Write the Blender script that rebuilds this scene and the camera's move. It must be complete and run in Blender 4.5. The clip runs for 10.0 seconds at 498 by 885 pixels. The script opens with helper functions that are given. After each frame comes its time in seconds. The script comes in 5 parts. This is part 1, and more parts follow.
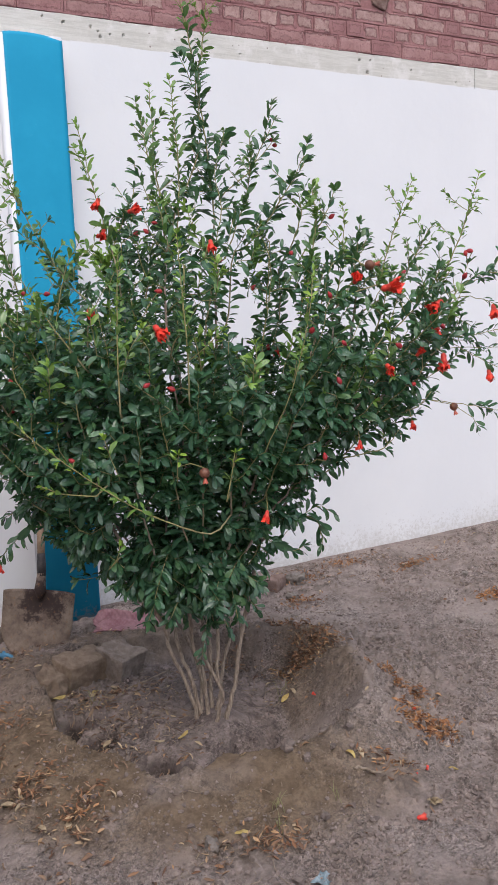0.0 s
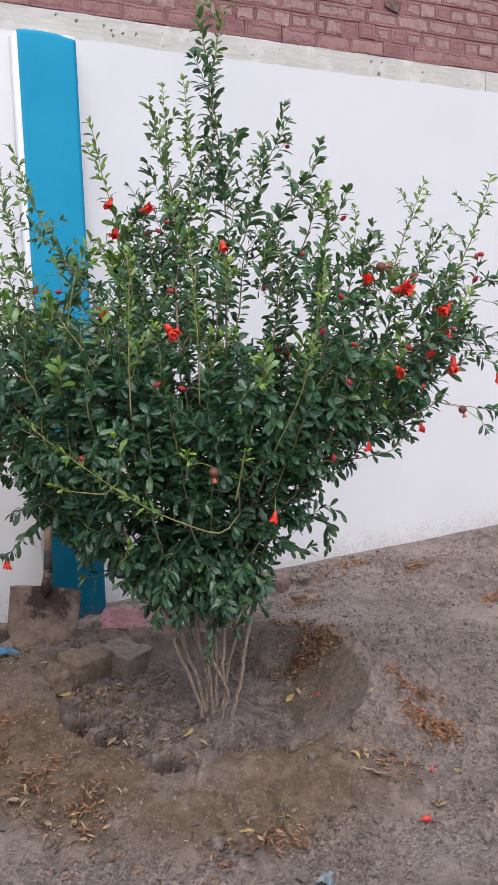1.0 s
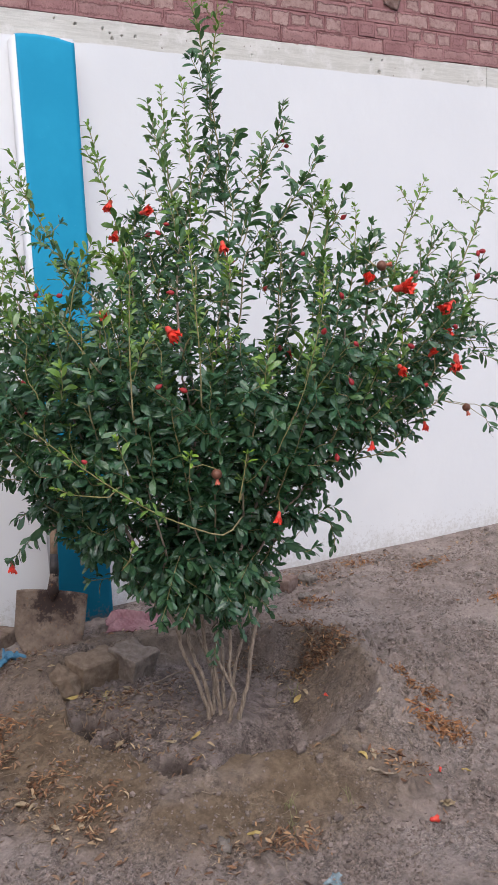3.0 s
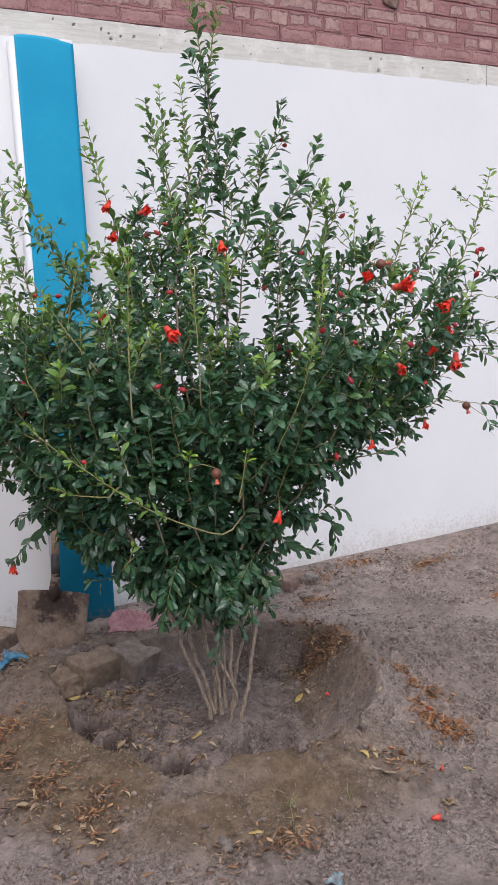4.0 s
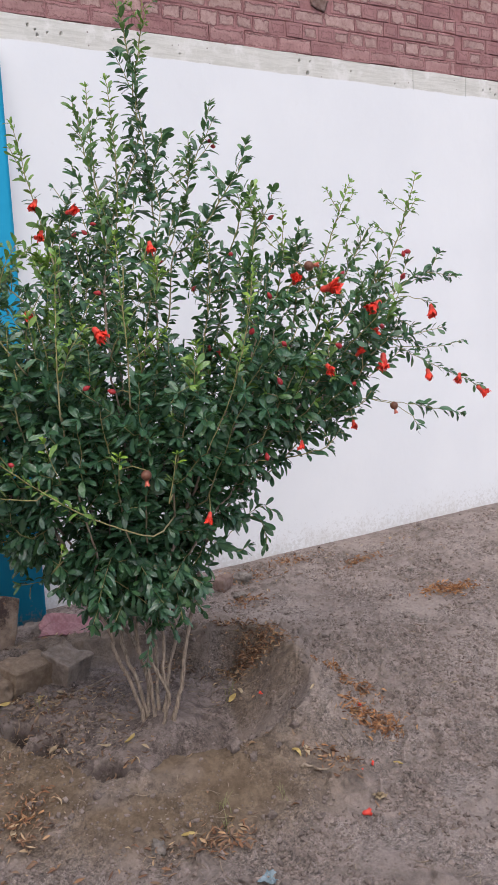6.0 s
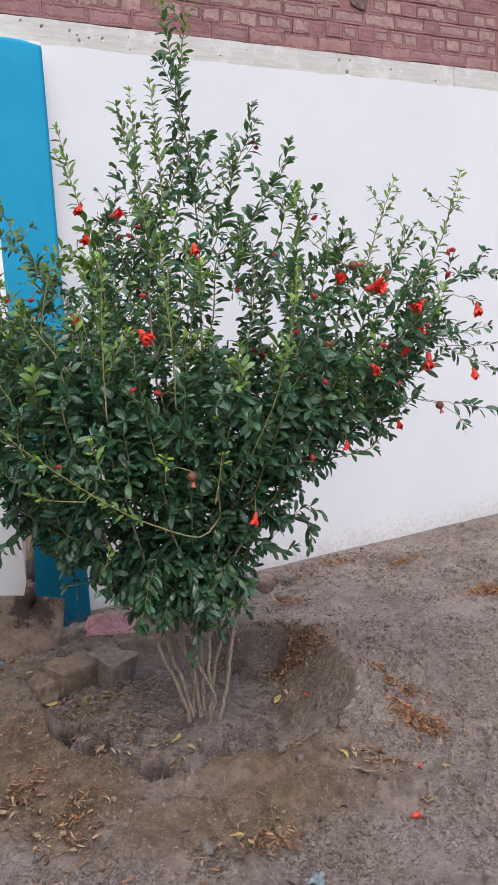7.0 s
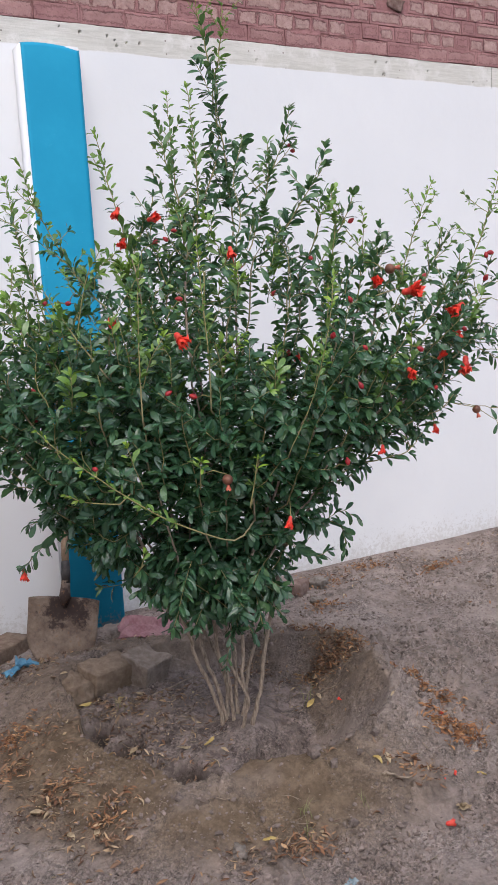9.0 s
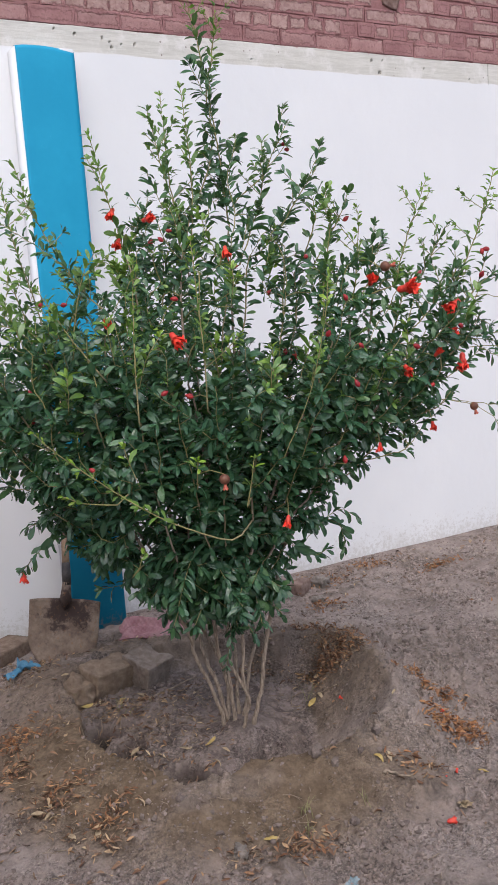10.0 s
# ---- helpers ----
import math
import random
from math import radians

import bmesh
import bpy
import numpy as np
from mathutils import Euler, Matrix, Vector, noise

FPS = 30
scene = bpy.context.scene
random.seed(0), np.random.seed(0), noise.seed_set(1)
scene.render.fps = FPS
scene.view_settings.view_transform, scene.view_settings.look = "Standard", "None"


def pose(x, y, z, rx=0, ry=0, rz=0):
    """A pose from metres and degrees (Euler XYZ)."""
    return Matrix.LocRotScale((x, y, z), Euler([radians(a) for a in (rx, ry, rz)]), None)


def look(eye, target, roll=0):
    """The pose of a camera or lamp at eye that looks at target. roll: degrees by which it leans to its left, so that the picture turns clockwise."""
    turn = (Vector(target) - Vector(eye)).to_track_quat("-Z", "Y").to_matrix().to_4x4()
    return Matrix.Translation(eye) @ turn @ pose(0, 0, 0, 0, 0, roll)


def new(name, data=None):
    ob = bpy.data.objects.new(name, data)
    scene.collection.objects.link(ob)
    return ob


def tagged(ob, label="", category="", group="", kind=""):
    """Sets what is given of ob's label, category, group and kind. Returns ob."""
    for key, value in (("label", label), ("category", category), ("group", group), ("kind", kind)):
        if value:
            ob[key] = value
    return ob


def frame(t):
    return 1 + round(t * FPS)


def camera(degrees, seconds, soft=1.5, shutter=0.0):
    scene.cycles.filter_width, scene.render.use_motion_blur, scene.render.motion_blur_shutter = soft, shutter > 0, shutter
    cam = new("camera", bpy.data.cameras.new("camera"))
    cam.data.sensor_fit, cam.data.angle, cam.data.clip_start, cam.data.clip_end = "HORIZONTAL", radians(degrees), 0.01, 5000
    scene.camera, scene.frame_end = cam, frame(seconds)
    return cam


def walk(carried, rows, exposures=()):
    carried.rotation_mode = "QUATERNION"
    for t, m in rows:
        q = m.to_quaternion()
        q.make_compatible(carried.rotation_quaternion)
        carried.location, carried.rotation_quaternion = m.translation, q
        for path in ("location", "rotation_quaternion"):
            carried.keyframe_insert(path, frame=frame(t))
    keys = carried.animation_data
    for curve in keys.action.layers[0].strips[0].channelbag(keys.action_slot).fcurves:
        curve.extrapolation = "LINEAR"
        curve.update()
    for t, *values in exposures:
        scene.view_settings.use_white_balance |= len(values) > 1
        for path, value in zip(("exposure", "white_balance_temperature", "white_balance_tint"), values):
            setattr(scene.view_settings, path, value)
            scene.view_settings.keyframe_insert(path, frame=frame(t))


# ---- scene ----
cam = camera(31.0, 10.0, soft=1.0)
PATH = [
    (0, (-1.457, -2.723, 1.494), (-0.458, -1.018, 1.189), -2.3),
    (0.5, (-1.468, -2.723, 1.496), (-0.469, -1.018, 1.191), -2.2),
    (1, (-1.475, -2.723, 1.495), (-0.484, -1.013, 1.191), -1.6),
    (1.5, (-1.482, -2.719, 1.497), (-0.49, -1.009, 1.192), -1.4),
    (2, (-1.474, -2.718, 1.497), (-0.487, -1.005, 1.193), -1.8),
    (2.5, (-1.465, -2.72, 1.498), (-0.483, -1.005, 1.194), -2.2),
    (4, (-1.448, -2.729, 1.494), (-0.478, -1.007, 1.191), -2.8),
    (4.5, (-1.446, -2.73, 1.491), (-0.44, -1.029, 1.186), -2.5),
    (5, (-1.442, -2.734, 1.489), (-0.38, -1.066, 1.182), -2.2),
    (5.5, (-1.438, -2.729, 1.49), (-0.356, -1.075, 1.181), -2.4),
    (5.7, (-1.436, -2.739, 1.5), (-0.343, -1.093, 1.187), -2.6),
    (6.8, (-1.449, -2.73, 1.502), (-0.373, -1.073, 1.19), -3.0),
    (7, (-1.456, -2.725, 1.501), (-0.433, -1.033, 1.195), -3.3),
    (7.5, (-1.463, -2.721, 1.508), (-0.492, -0.999, 1.205), -3.3),
    (8, (-1.452, -2.728, 1.503), (-0.485, -1.002, 1.206), -3.6),
    (8.5, (-1.459, -2.726, 1.507), (-0.498, -0.998, 1.209), -3.6),
    (9, (-1.462, -2.719, 1.505), (-0.501, -0.991, 1.208), -3.3),
    (9.5, (-1.453, -2.727, 1.504), (-0.497, -0.996, 1.208), -3.7),
    (10, (-1.443, -2.728, 1.499), (-0.489, -0.995, 1.204), -4.0),
]
walk(cam, [(t, look(eye, target, roll)) for t, eye, target, roll in PATH], [(0, 0.4, 6270, 10.5), (10, 0.4, 6270, 10.5)])

# ---- light ----
world = bpy.data.worlds.new("overcast_sky")
scene.world = world
world.use_nodes = True
SUN_EL, SUN_AZ = radians(55), radians(207)
wn = world.node_tree.nodes
sky = wn.new("ShaderNodeTexSky")
sky.sky_type, sky.sun_disc = "NISHITA", False
sky.sun_elevation, sky.sun_rotation = SUN_EL, SUN_AZ
sky.air_density, sky.dust_density, sky.ozone_density = 1.0, 4.0, 1.0
wn["Background"].inputs["Strength"].default_value = 0.14
world.node_tree.links.new(sky.outputs[0], wn["Background"].inputs["Color"])
sun_data = bpy.data.lights.new("sun", "SUN")
sun_data.energy, sun_data.angle, sun_data.color = 1.5, radians(98), (1.0, 0.985, 0.97)
sun = new("sun", sun_data)
sun.matrix_world = look((0, 0, 0), (-math.sin(SUN_AZ) * math.cos(SUN_EL), -math.cos(SUN_AZ) * math.cos(SUN_EL), -math.sin(SUN_EL)))

# ---- small tools ----
RIGHT, DEEP = np.array([0.866, -0.5, 0.0]), np.array([0.5, 0.866, 0.0])


def at_uw(u, w, z):
    """A place from its distance to the camera view's right, its depth along the view and its height."""
    return u * RIGHT + w * DEEP + np.array([0.0, 0.0, z])


def hashed(ix, iy, iz, seed):
    ix, iy, iz = (np.atleast_1d(np.asarray(v, np.int64)) for v in (ix, iy, iz))
    n = ix * 374761393 + iy * 668265263 + iz * 2147483647 + seed * 1274126177
    n = (n ^ (n >> 13)) * 1274126177 & 0x7FFFFFFF
    n = (n ^ (n >> 16)) * 668265263 & 0x7FFFFFFF
    return np.squeeze(((n ^ (n >> 15)) & 0xFFFFF) / 0xFFFFF) if n.size == 1 else ((n ^ (n >> 15)) & 0xFFFFF) / 0xFFFFF


def value_noise(p, seed=0):
    """Smooth noise from 0 to 1 at the rows of p."""
    p = np.asarray(p, float)
    i = np.floor(p).astype(np.int64)
    f = p - i
    f = f * f * (3 - 2 * f)
    out = 0
    for dx in (0, 1):
        for dy in (0, 1):
            for dz in (0, 1):
                k = np.abs(dx - 1 + f[..., 0]) * np.abs(dy - 1 + f[..., 1]) * np.abs(dz - 1 + f[..., 2])
                out = out + k * hashed(i[..., 0] + dx, i[..., 1] + dy, i[..., 2] + dz, seed)
    return out


def fractal(p, scale, octaves=4, seed=0, gain=0.5):
    """Layered noise around 0, about -0.5 to 0.5."""
    p, total, amp, weight = np.asarray(p, float) * scale, 0, 1.0, 0
    for n in range(octaves):
        total = total + amp * (value_noise(p * 2.03**n + 17.3 * n, seed + n) - 0.5)
        weight += amp
        amp *= gain
    return total / weight


def smooth(a, b, x):
    t = np.clip((x - a) / (b - a), 0, 1)
    return t * t * (3 - 2 * t)


def mesh(name, verts, faces, mat=None, shade_smooth=True):
    me = bpy.data.meshes.new(name)
    if isinstance(faces, np.ndarray):
        me.from_pydata(np.asarray(verts, float), [], faces)
    else:
        me.from_pydata([tuple(map(float, v)) for v in verts], [], [tuple(map(int, f)) for f in faces])
    if shade_smooth:
        me.polygons.foreach_set("use_smooth", [True] * len(me.polygons))
    if mat:
        me.materials.append(mat)
    me.update()
    return me


def obj(name, me, parent=None, label="", category="", group="", kind="", place=None):
    ob = new(name, me)
    if place is not None:
        ob.matrix_basis = place
    if parent is not None:
        ob.parent = parent
    return tagged(ob, label, category, group, kind)


def part(name, bm, material, parent, label="", shade_smooth=True):
    """Links a bmesh as one mesh object under a thing or a part."""
    me = bpy.data.meshes.new(name)
    bm.to_mesh(me)
    bm.free()
    me.materials.append(material)
    if shade_smooth:
        me.polygons.foreach_set("use_smooth", [True] * len(me.polygons))
    return obj(name, me, parent, label)


def attribute(me, name, values):
    me.attributes.new(name, "FLOAT", "POINT").data.foreach_set("value", np.asarray(values, np.float32))


def tube(points, radii, sides=6, cap=True):
    """Verts and faces of a tapering tube along points."""
    pts, n = np.asarray(points, float), len(points)
    tang = np.gradient(pts, axis=0)
    tang /= np.linalg.norm(tang, axis=1)[:, None] + 1e-9
    side = np.cross(tang[0], (0.31, 0.55, 0.77))
    verts, faces = [], []
    for k in range(n):
        side = side - (side @ tang[k]) * tang[k]
        side /= np.linalg.norm(side) + 1e-9
        other = np.cross(tang[k], side)
        for a in np.arange(sides) * 2 * np.pi / sides:
            verts.append(pts[k] + radii[k] * (np.cos(a) * side + np.sin(a) * other))
    for k in range(n - 1):
        for a in range(sides):
            b = (a + 1) % sides
            faces.append((k * sides + a, k * sides + b, (k + 1) * sides + b, (k + 1) * sides + a))
    if cap:
        faces += [tuple(range(sides))[::-1], tuple((n - 1) * sides + a for a in range(sides))]
    return verts, faces


def joined(pieces):
    verts, faces, base = [], [], 0
    for v, f in pieces:
        verts.extend(v)
        faces.extend(tuple(i + base for i in face) for face in f)
        base += len(v)
    return verts, faces


# ---- materials ----
class Nodes:
    """A material with short ways to add and link nodes."""

    def __init__(self, name):
        self.mat = bpy.data.materials.new(name)
        self.mat.use_nodes = True
        self.tree = self.mat.node_tree
        self.bsdf = self.tree.nodes["Principled BSDF"]

    def add(self, kind):
        return self.tree.nodes.new("ShaderNode" + kind)

    def link(self, a, b):
        self.tree.links.new(a, b)

    def put(self, socket, value):
        if hasattr(value, "links"):
            self.link(value, socket)
        else:
            socket.default_value = (*value, 1.0) if isinstance(value, tuple) and len(value) == 3 and socket.type == "RGBA" else value

    def coords(self, kind="Object"):
        return self.add("TexCoord").outputs[kind]

    def place(self):
        return self.add("NewGeometry").outputs["Position"]

    def noise(self, vector, scale, detail=4.0, rough=0.55, distort=0.0):
        n = self.add("TexNoise")
        self.link(vector, n.inputs["Vector"])
        for key, v in (("Scale", scale), ("Detail", detail), ("Roughness", rough), ("Distortion", distort)):
            n.inputs[key].default_value = v
        return n.outputs["Fac"]

    def voronoi(self, vector, scale, feature="F1"):
        n = self.add("TexVoronoi")
        n.feature = feature
        self.link(vector, n.inputs["Vector"])
        n.inputs["Scale"].default_value = scale
        return n.outputs["Distance"]

    def ramp(self, value, a, b, lo=0.0, hi=1.0):
        n = self.add("MapRange")
        n.interpolation_type = "SMOOTHSTEP"
        self.put(n.inputs["Value"], value)
        for key, v in (("From Min", a), ("From Max", b), ("To Min", lo), ("To Max", hi)):
            n.inputs[key].default_value = v
        return n.outputs["Result"]

    def math(self, op, a, b=0.0):
        n = self.add("Math")
        n.operation = op
        self.put(n.inputs[0], a)
        self.put(n.inputs[1], b)
        return n.outputs[0]

    def mix(self, fac, a, b, blend="MIX"):
        n = self.add("Mix")
        n.data_type, n.blend_type = "RGBA", blend
        self.put(n.inputs[0], fac)
        self.put(n.inputs[6], a)
        self.put(n.inputs[7], b)
        return n.outputs[2]

    def island(self):
        return self.add("NewGeometry").outputs["Random Per Island"]

    def each(self):
        return self.add("ObjectInfo").outputs["Random"]

    def attr(self, name):
        n = self.add("Attribute")
        n.attribute_name = name
        return n.outputs["Fac"]

    def axis(self, vector, k):
        n = self.add("SeparateXYZ")
        self.link(vector, n.inputs[0])
        return n.outputs[k]

    def bump(self, height, strength=0.4, distance=0.003):
        n = self.add("Bump")
        n.inputs["Strength"].default_value, n.inputs["Distance"].default_value = strength, distance
        self.put(n.inputs["Height"], height)
        self.link(n.outputs[0], self.bsdf.inputs["Normal"])

    def done(self, color, rough=0.9, metal=0.0, spec=0.3):
        self.put(self.bsdf.inputs["Base Color"], color)
        self.put(self.bsdf.inputs["Roughness"], rough)
        self.put(self.bsdf.inputs["Metallic"], metal)
        self.put(self.bsdf.inputs["Specular IOR Level"], spec)
        return self.mat


def soil_material():
    m = Nodes("dusty_soil")
    p = m.place()
    big, mid, fine, grit = m.noise(p, 2.2, 5), m.noise(p, 14, 6, 0.65), m.noise(p, 90, 5, 0.7), m.noise(p, 320, 3, 0.7)
    dust = m.mix(m.ramp(mid, 0.3, 0.7), (0.175, 0.142, 0.126), (0.3, 0.246, 0.222))
    dust = m.mix(m.math("MULTIPLY", m.ramp(big, 0.42, 0.62), 0.7), dust, (0.33, 0.275, 0.25))
    clay = m.mix(m.ramp(mid, 0.3, 0.7), (0.105, 0.075, 0.05), (0.205, 0.15, 0.104))
    basin_floor = m.mix(m.ramp(mid, 0.35, 0.7), (0.165, 0.132, 0.119), (0.28, 0.229, 0.212))
    color = m.mix(m.attr("clay"), dust, clay)
    # noise patches painted dark on the floor: its debris and shaded pits
    basin_floor = m.mix(m.math("MULTIPLY", m.ramp(m.noise(p, 11, 5, 0.7, 0.8), 0.5, 0.6), 0.55), basin_floor, (0.07, 0.054, 0.048))
    # shade inside the hollows, painted in as a darker soil colour
    basin_floor = m.mix(m.math("MULTIPLY", m.attr("hollow_shade"), m.ramp(mid, 0.35, 0.6, 0.6, 1.0)), basin_floor, (0.055, 0.042, 0.037))
    color = m.mix(m.attr("basin_floor"), color, basin_floor)
    specks = m.ramp(m.noise(p, 120, 3, 0.65), 0.57, 0.68)
    loose = m.math("MULTIPLY", m.ramp(m.noise(p, 4.5, 4, 0.6, 0.6), 0.44, 0.58, 0.06, 1.0), m.ramp(m.attr("clay"), 0.2, 0.9, 1.0, 0.55))
    color = m.mix(m.math("MULTIPLY", m.math("MULTIPLY", specks, 0.6), loose), color, (0.29, 0.25, 0.23))
    # shade between the crumbs, painted into the soil colour as dark specks
    crumb_shade = m.ramp(m.noise(p, 48, 5, 0.8), 0.475, 0.4)
    color = m.mix(m.math("MULTIPLY", m.math("MULTIPLY", crumb_shade, 0.6), loose), color, (0.06, 0.048, 0.041))
    grain = m.mix(m.ramp(fine, 0.28, 0.72), (0.72, 0.72, 0.72), (1.28, 1.28, 1.28))
    color = m.mix(m.math("ADD", m.math("MULTIPLY", loose, 0.6), 0.4), color, grain, "MULTIPLY")
    grains = []
    warped = m.add("VectorMath")
    warped.operation = "ADD"
    m.link(p, warped.inputs[0])
    swirl = m.add("TexNoise")
    m.link(p, swirl.inputs["Vector"])
    swirl.inputs["Scale"].default_value = 40.0
    scaled = m.add("VectorMath")
    scaled.operation = "SCALE"
    scaled.inputs["Scale"].default_value = 0.02
    m.link(swirl.outputs["Color"], scaled.inputs[0])
    m.link(scaled.outputs[0], warped.inputs[1])
    for scale in (230.0, 95.0):
        cell = m.add("TexVoronoi")
        cell.inputs["Scale"].default_value = scale
        m.link(warped.outputs[0], cell.inputs["Vector"])
        grains.append((cell.outputs["Distance"], m.axis(cell.outputs["Color"], 0)))
    tone = m.math("ADD", m.math("MULTIPLY", grains[0][1], 0.55), m.math("MULTIPLY", grains[1][1], 0.45))
    crumbs = m.mix(m.ramp(tone, 0.2, 0.8), (0.72, 0.72, 0.72), (1.24, 1.24, 1.24))
    color = m.mix(m.math("MULTIPLY", loose, 0.75), color, crumbs, "MULTIPLY")
    rounds = m.math("ADD", m.math("MULTIPLY", grains[0][0], m.math("ADD", m.math("MULTIPLY", loose, -0.3), -0.08)), m.math("MULTIPLY", grains[1][0], m.math("MULTIPLY", loose, -0.9)))
    h = m.math("ADD", m.math("MULTIPLY", fine, 0.7), m.math("MULTIPLY", grit, 0.3))
    m.bump(m.math("ADD", m.math("ADD", h, rounds), mid), 0.95, 0.011)
    return m.done(color, 0.95, spec=0.15)


def clod_material(name, a, b):
    m = Nodes(name)
    p = m.place()
    c = m.mix(m.ramp(m.noise(p, 30, 6, 0.65), 0.3, 0.7), a, b)
    c = m.mix(m.math("MULTIPLY", m.ramp(m.noise(p, 110, 4, 0.7), 0.4, 0.28), 0.6), c, (0.08, 0.06, 0.045))
    tint = m.mix(m.island(), (0.22, 0.22, 0.22), (0.74, 0.74, 0.74))
    c = m.mix(0.5, c, tint, "OVERLAY")
    m.bump(m.math("ADD", m.noise(p, 60, 6, 0.7), m.math("MULTIPLY", m.noise(p, 260, 3), 0.4)), 0.8, 0.006)
    return m.done(c, 0.95, spec=0.15)


def whitewash_material():
    m = Nodes("whitewashed_plaster")
    p = m.place()
    c = m.mix(m.ramp(m.noise(p, 1.1, 4), 0.35, 0.65), (0.675, 0.682, 0.705), (0.71, 0.715, 0.733))
    c = m.mix(m.math("MULTIPLY", m.ramp(m.noise(p, 26, 5, 0.7), 0.62, 0.75), 0.25), c, (0.62, 0.61, 0.61))
    # mud splashed up from the ground: thick at the foot, single spots above
    z = m.axis(p, 2)
    foot = m.math("SUBTRACT", m.noise(p, 55, 5, 0.75), m.math("MULTIPLY", z, 1.15))
    c = m.mix(m.math("MULTIPLY", m.ramp(foot, 0.38, 0.54), 0.45), c, (0.44, 0.415, 0.39))
    grime = m.math("SUBTRACT", m.noise(p, 5, 5, 0.65), m.math("MULTIPLY", z, 1.6))
    c = m.mix(m.math("MULTIPLY", m.ramp(grime, 0.25, 0.65), 0.4), c, (0.5, 0.475, 0.455))
    m.bump(m.math("ADD", m.noise(p, 18, 6, 0.6), m.math("MULTIPLY", m.noise(p, 2.5, 3), 2.5)), 0.25, 0.006)
    return m.done(c, 0.7, spec=0.25)


def blue_paint_material():
    m = Nodes("blue_wall_paint")
    p = m.place()
    c = m.mix(m.ramp(m.noise(p, 3, 5, 0.6), 0.3, 0.7), (0.012, 0.255, 0.435), (0.018, 0.295, 0.485))
    c = m.mix(m.math("MULTIPLY", m.ramp(m.noise(p, 45, 5, 0.7), 0.66, 0.76), 0.35), c, (0.09, 0.36, 0.56))
    foot = m.math("SUBTRACT", m.noise(p, 45, 5, 0.75), m.math("MULTIPLY", m.axis(p, 2), 2.2))
    c = m.mix(m.math("MULTIPLY", m.ramp(foot, 0.4, 0.56), 0.6), c, (0.33, 0.29, 0.26))
    m.bump(m.math("ADD", m.noise(p, 20, 5, 0.6), m.math("MULTIPLY", m.noise(p, 4, 3), 2.0)), 0.22, 0.005)
    return m.done(c, 0.65, spec=0.2)


def concrete_material():
    m = Nodes("board_marked_concrete")
    p = m.place()
    stretch = m.add("Mapping")
    stretch.inputs["Scale"].default_value = (1.2, 1.0, 16.0)
    m.link(p, stretch.inputs["Vector"])
    grain = m.noise(stretch.outputs[0], 5, 6, 0.7)
    c = m.mix(m.ramp(grain, 0.35, 0.65), (0.5, 0.485, 0.45), (0.6, 0.585, 0.55))
    c = m.mix(m.ramp(m.noise(p, 7, 5, 0.7), 0.5, 0.7), c, (0.66, 0.64, 0.62))
    # smaller air holes: dark spots painted in place of shaded dents
    painted_pits = m.ramp(m.voronoi(p, 26), 0.14, 0.07)
    keep = m.ramp(m.noise(p, 3.1, 3), 0.5, 0.58)
    c = m.mix(m.math("MULTIPLY", m.math("MULTIPLY", painted_pits, keep), 0.8), c, (0.13, 0.09, 0.08))
    wash = m.math("ADD", m.noise(p, 24, 5, 0.7), m.math("MULTIPLY", m.math("SUBTRACT", m.axis(p, 2), 2.855), 14.0))
    c = m.mix(m.ramp(wash, 0.5, 0.7), c, (0.4, 0.2, 0.2))
    lap = m.math("SUBTRACT", m.noise(stretch.outputs[0], 3, 5, 0.65), m.math("MULTIPLY", m.math("SUBTRACT", m.axis(p, 2), 2.735), 30.0))
    c = m.mix(m.ramp(lap, 0.26, 0.46), c, (0.7, 0.7, 0.715))
    m.bump(m.math("ADD", grain, m.noise(p, 60, 5, 0.7)), 0.4, 0.004)
    return m.done(c, 0.85, spec=0.2)


def brick_material():
    m = Nodes("red_washed_brick")
    o, p = m.coords("Object"), m.place()
    x, z = m.math("ABSOLUTE", m.axis(o, 0)), m.math("ABSOLUTE", m.axis(o, 2))
    half = m.attr("half_length")
    inside = m.math("MINIMUM", m.math("SUBTRACT", half, x), m.math("SUBTRACT", 0.037, z))
    rag = m.math("ADD", inside, m.math("MULTIPLY", m.math("SUBTRACT", m.noise(p, 24, 6, 0.75, 0.8), 0.5), 0.062))
    rag = m.math("ADD", rag, m.math("MULTIPLY", m.math("SUBTRACT", m.each(), 0.6), 0.014))
    bare = m.math("MULTIPLY", m.ramp(rag, 0.009, 0.014), m.ramp(m.each(), 0.1, 0.2))
    bare = m.math("MULTIPLY", bare, m.ramp(m.axis(p, 2), 2.9, 2.945, 0.35, 1.0))
    wash = m.mix(m.ramp(m.noise(p, 9, 5, 0.65), 0.3, 0.7), (0.28, 0.14, 0.142), (0.38, 0.205, 0.202))
    face = m.mix(m.ramp(m.noise(p, 28, 6, 0.7), 0.3, 0.7), (0.3, 0.185, 0.172), (0.43, 0.292, 0.268))
    c = m.mix(bare, wash, face)
    edge = m.math("MULTIPLY", m.ramp(m.math("ABSOLUTE", m.math("SUBTRACT", rag, 0.009)), 0.005, 0.0), 0.6)
    c = m.mix(edge, c, (0.13, 0.06, 0.06))
    c = m.mix(m.math("MULTIPLY", m.ramp(m.noise(p, 70, 5, 0.75), 0.52, 0.66), 0.55), c, (0.17, 0.09, 0.085))
    c = m.mix(0.35, c, m.mix(m.each(), (0.38, 0.38, 0.38), (0.62, 0.62, 0.62)), "OVERLAY")
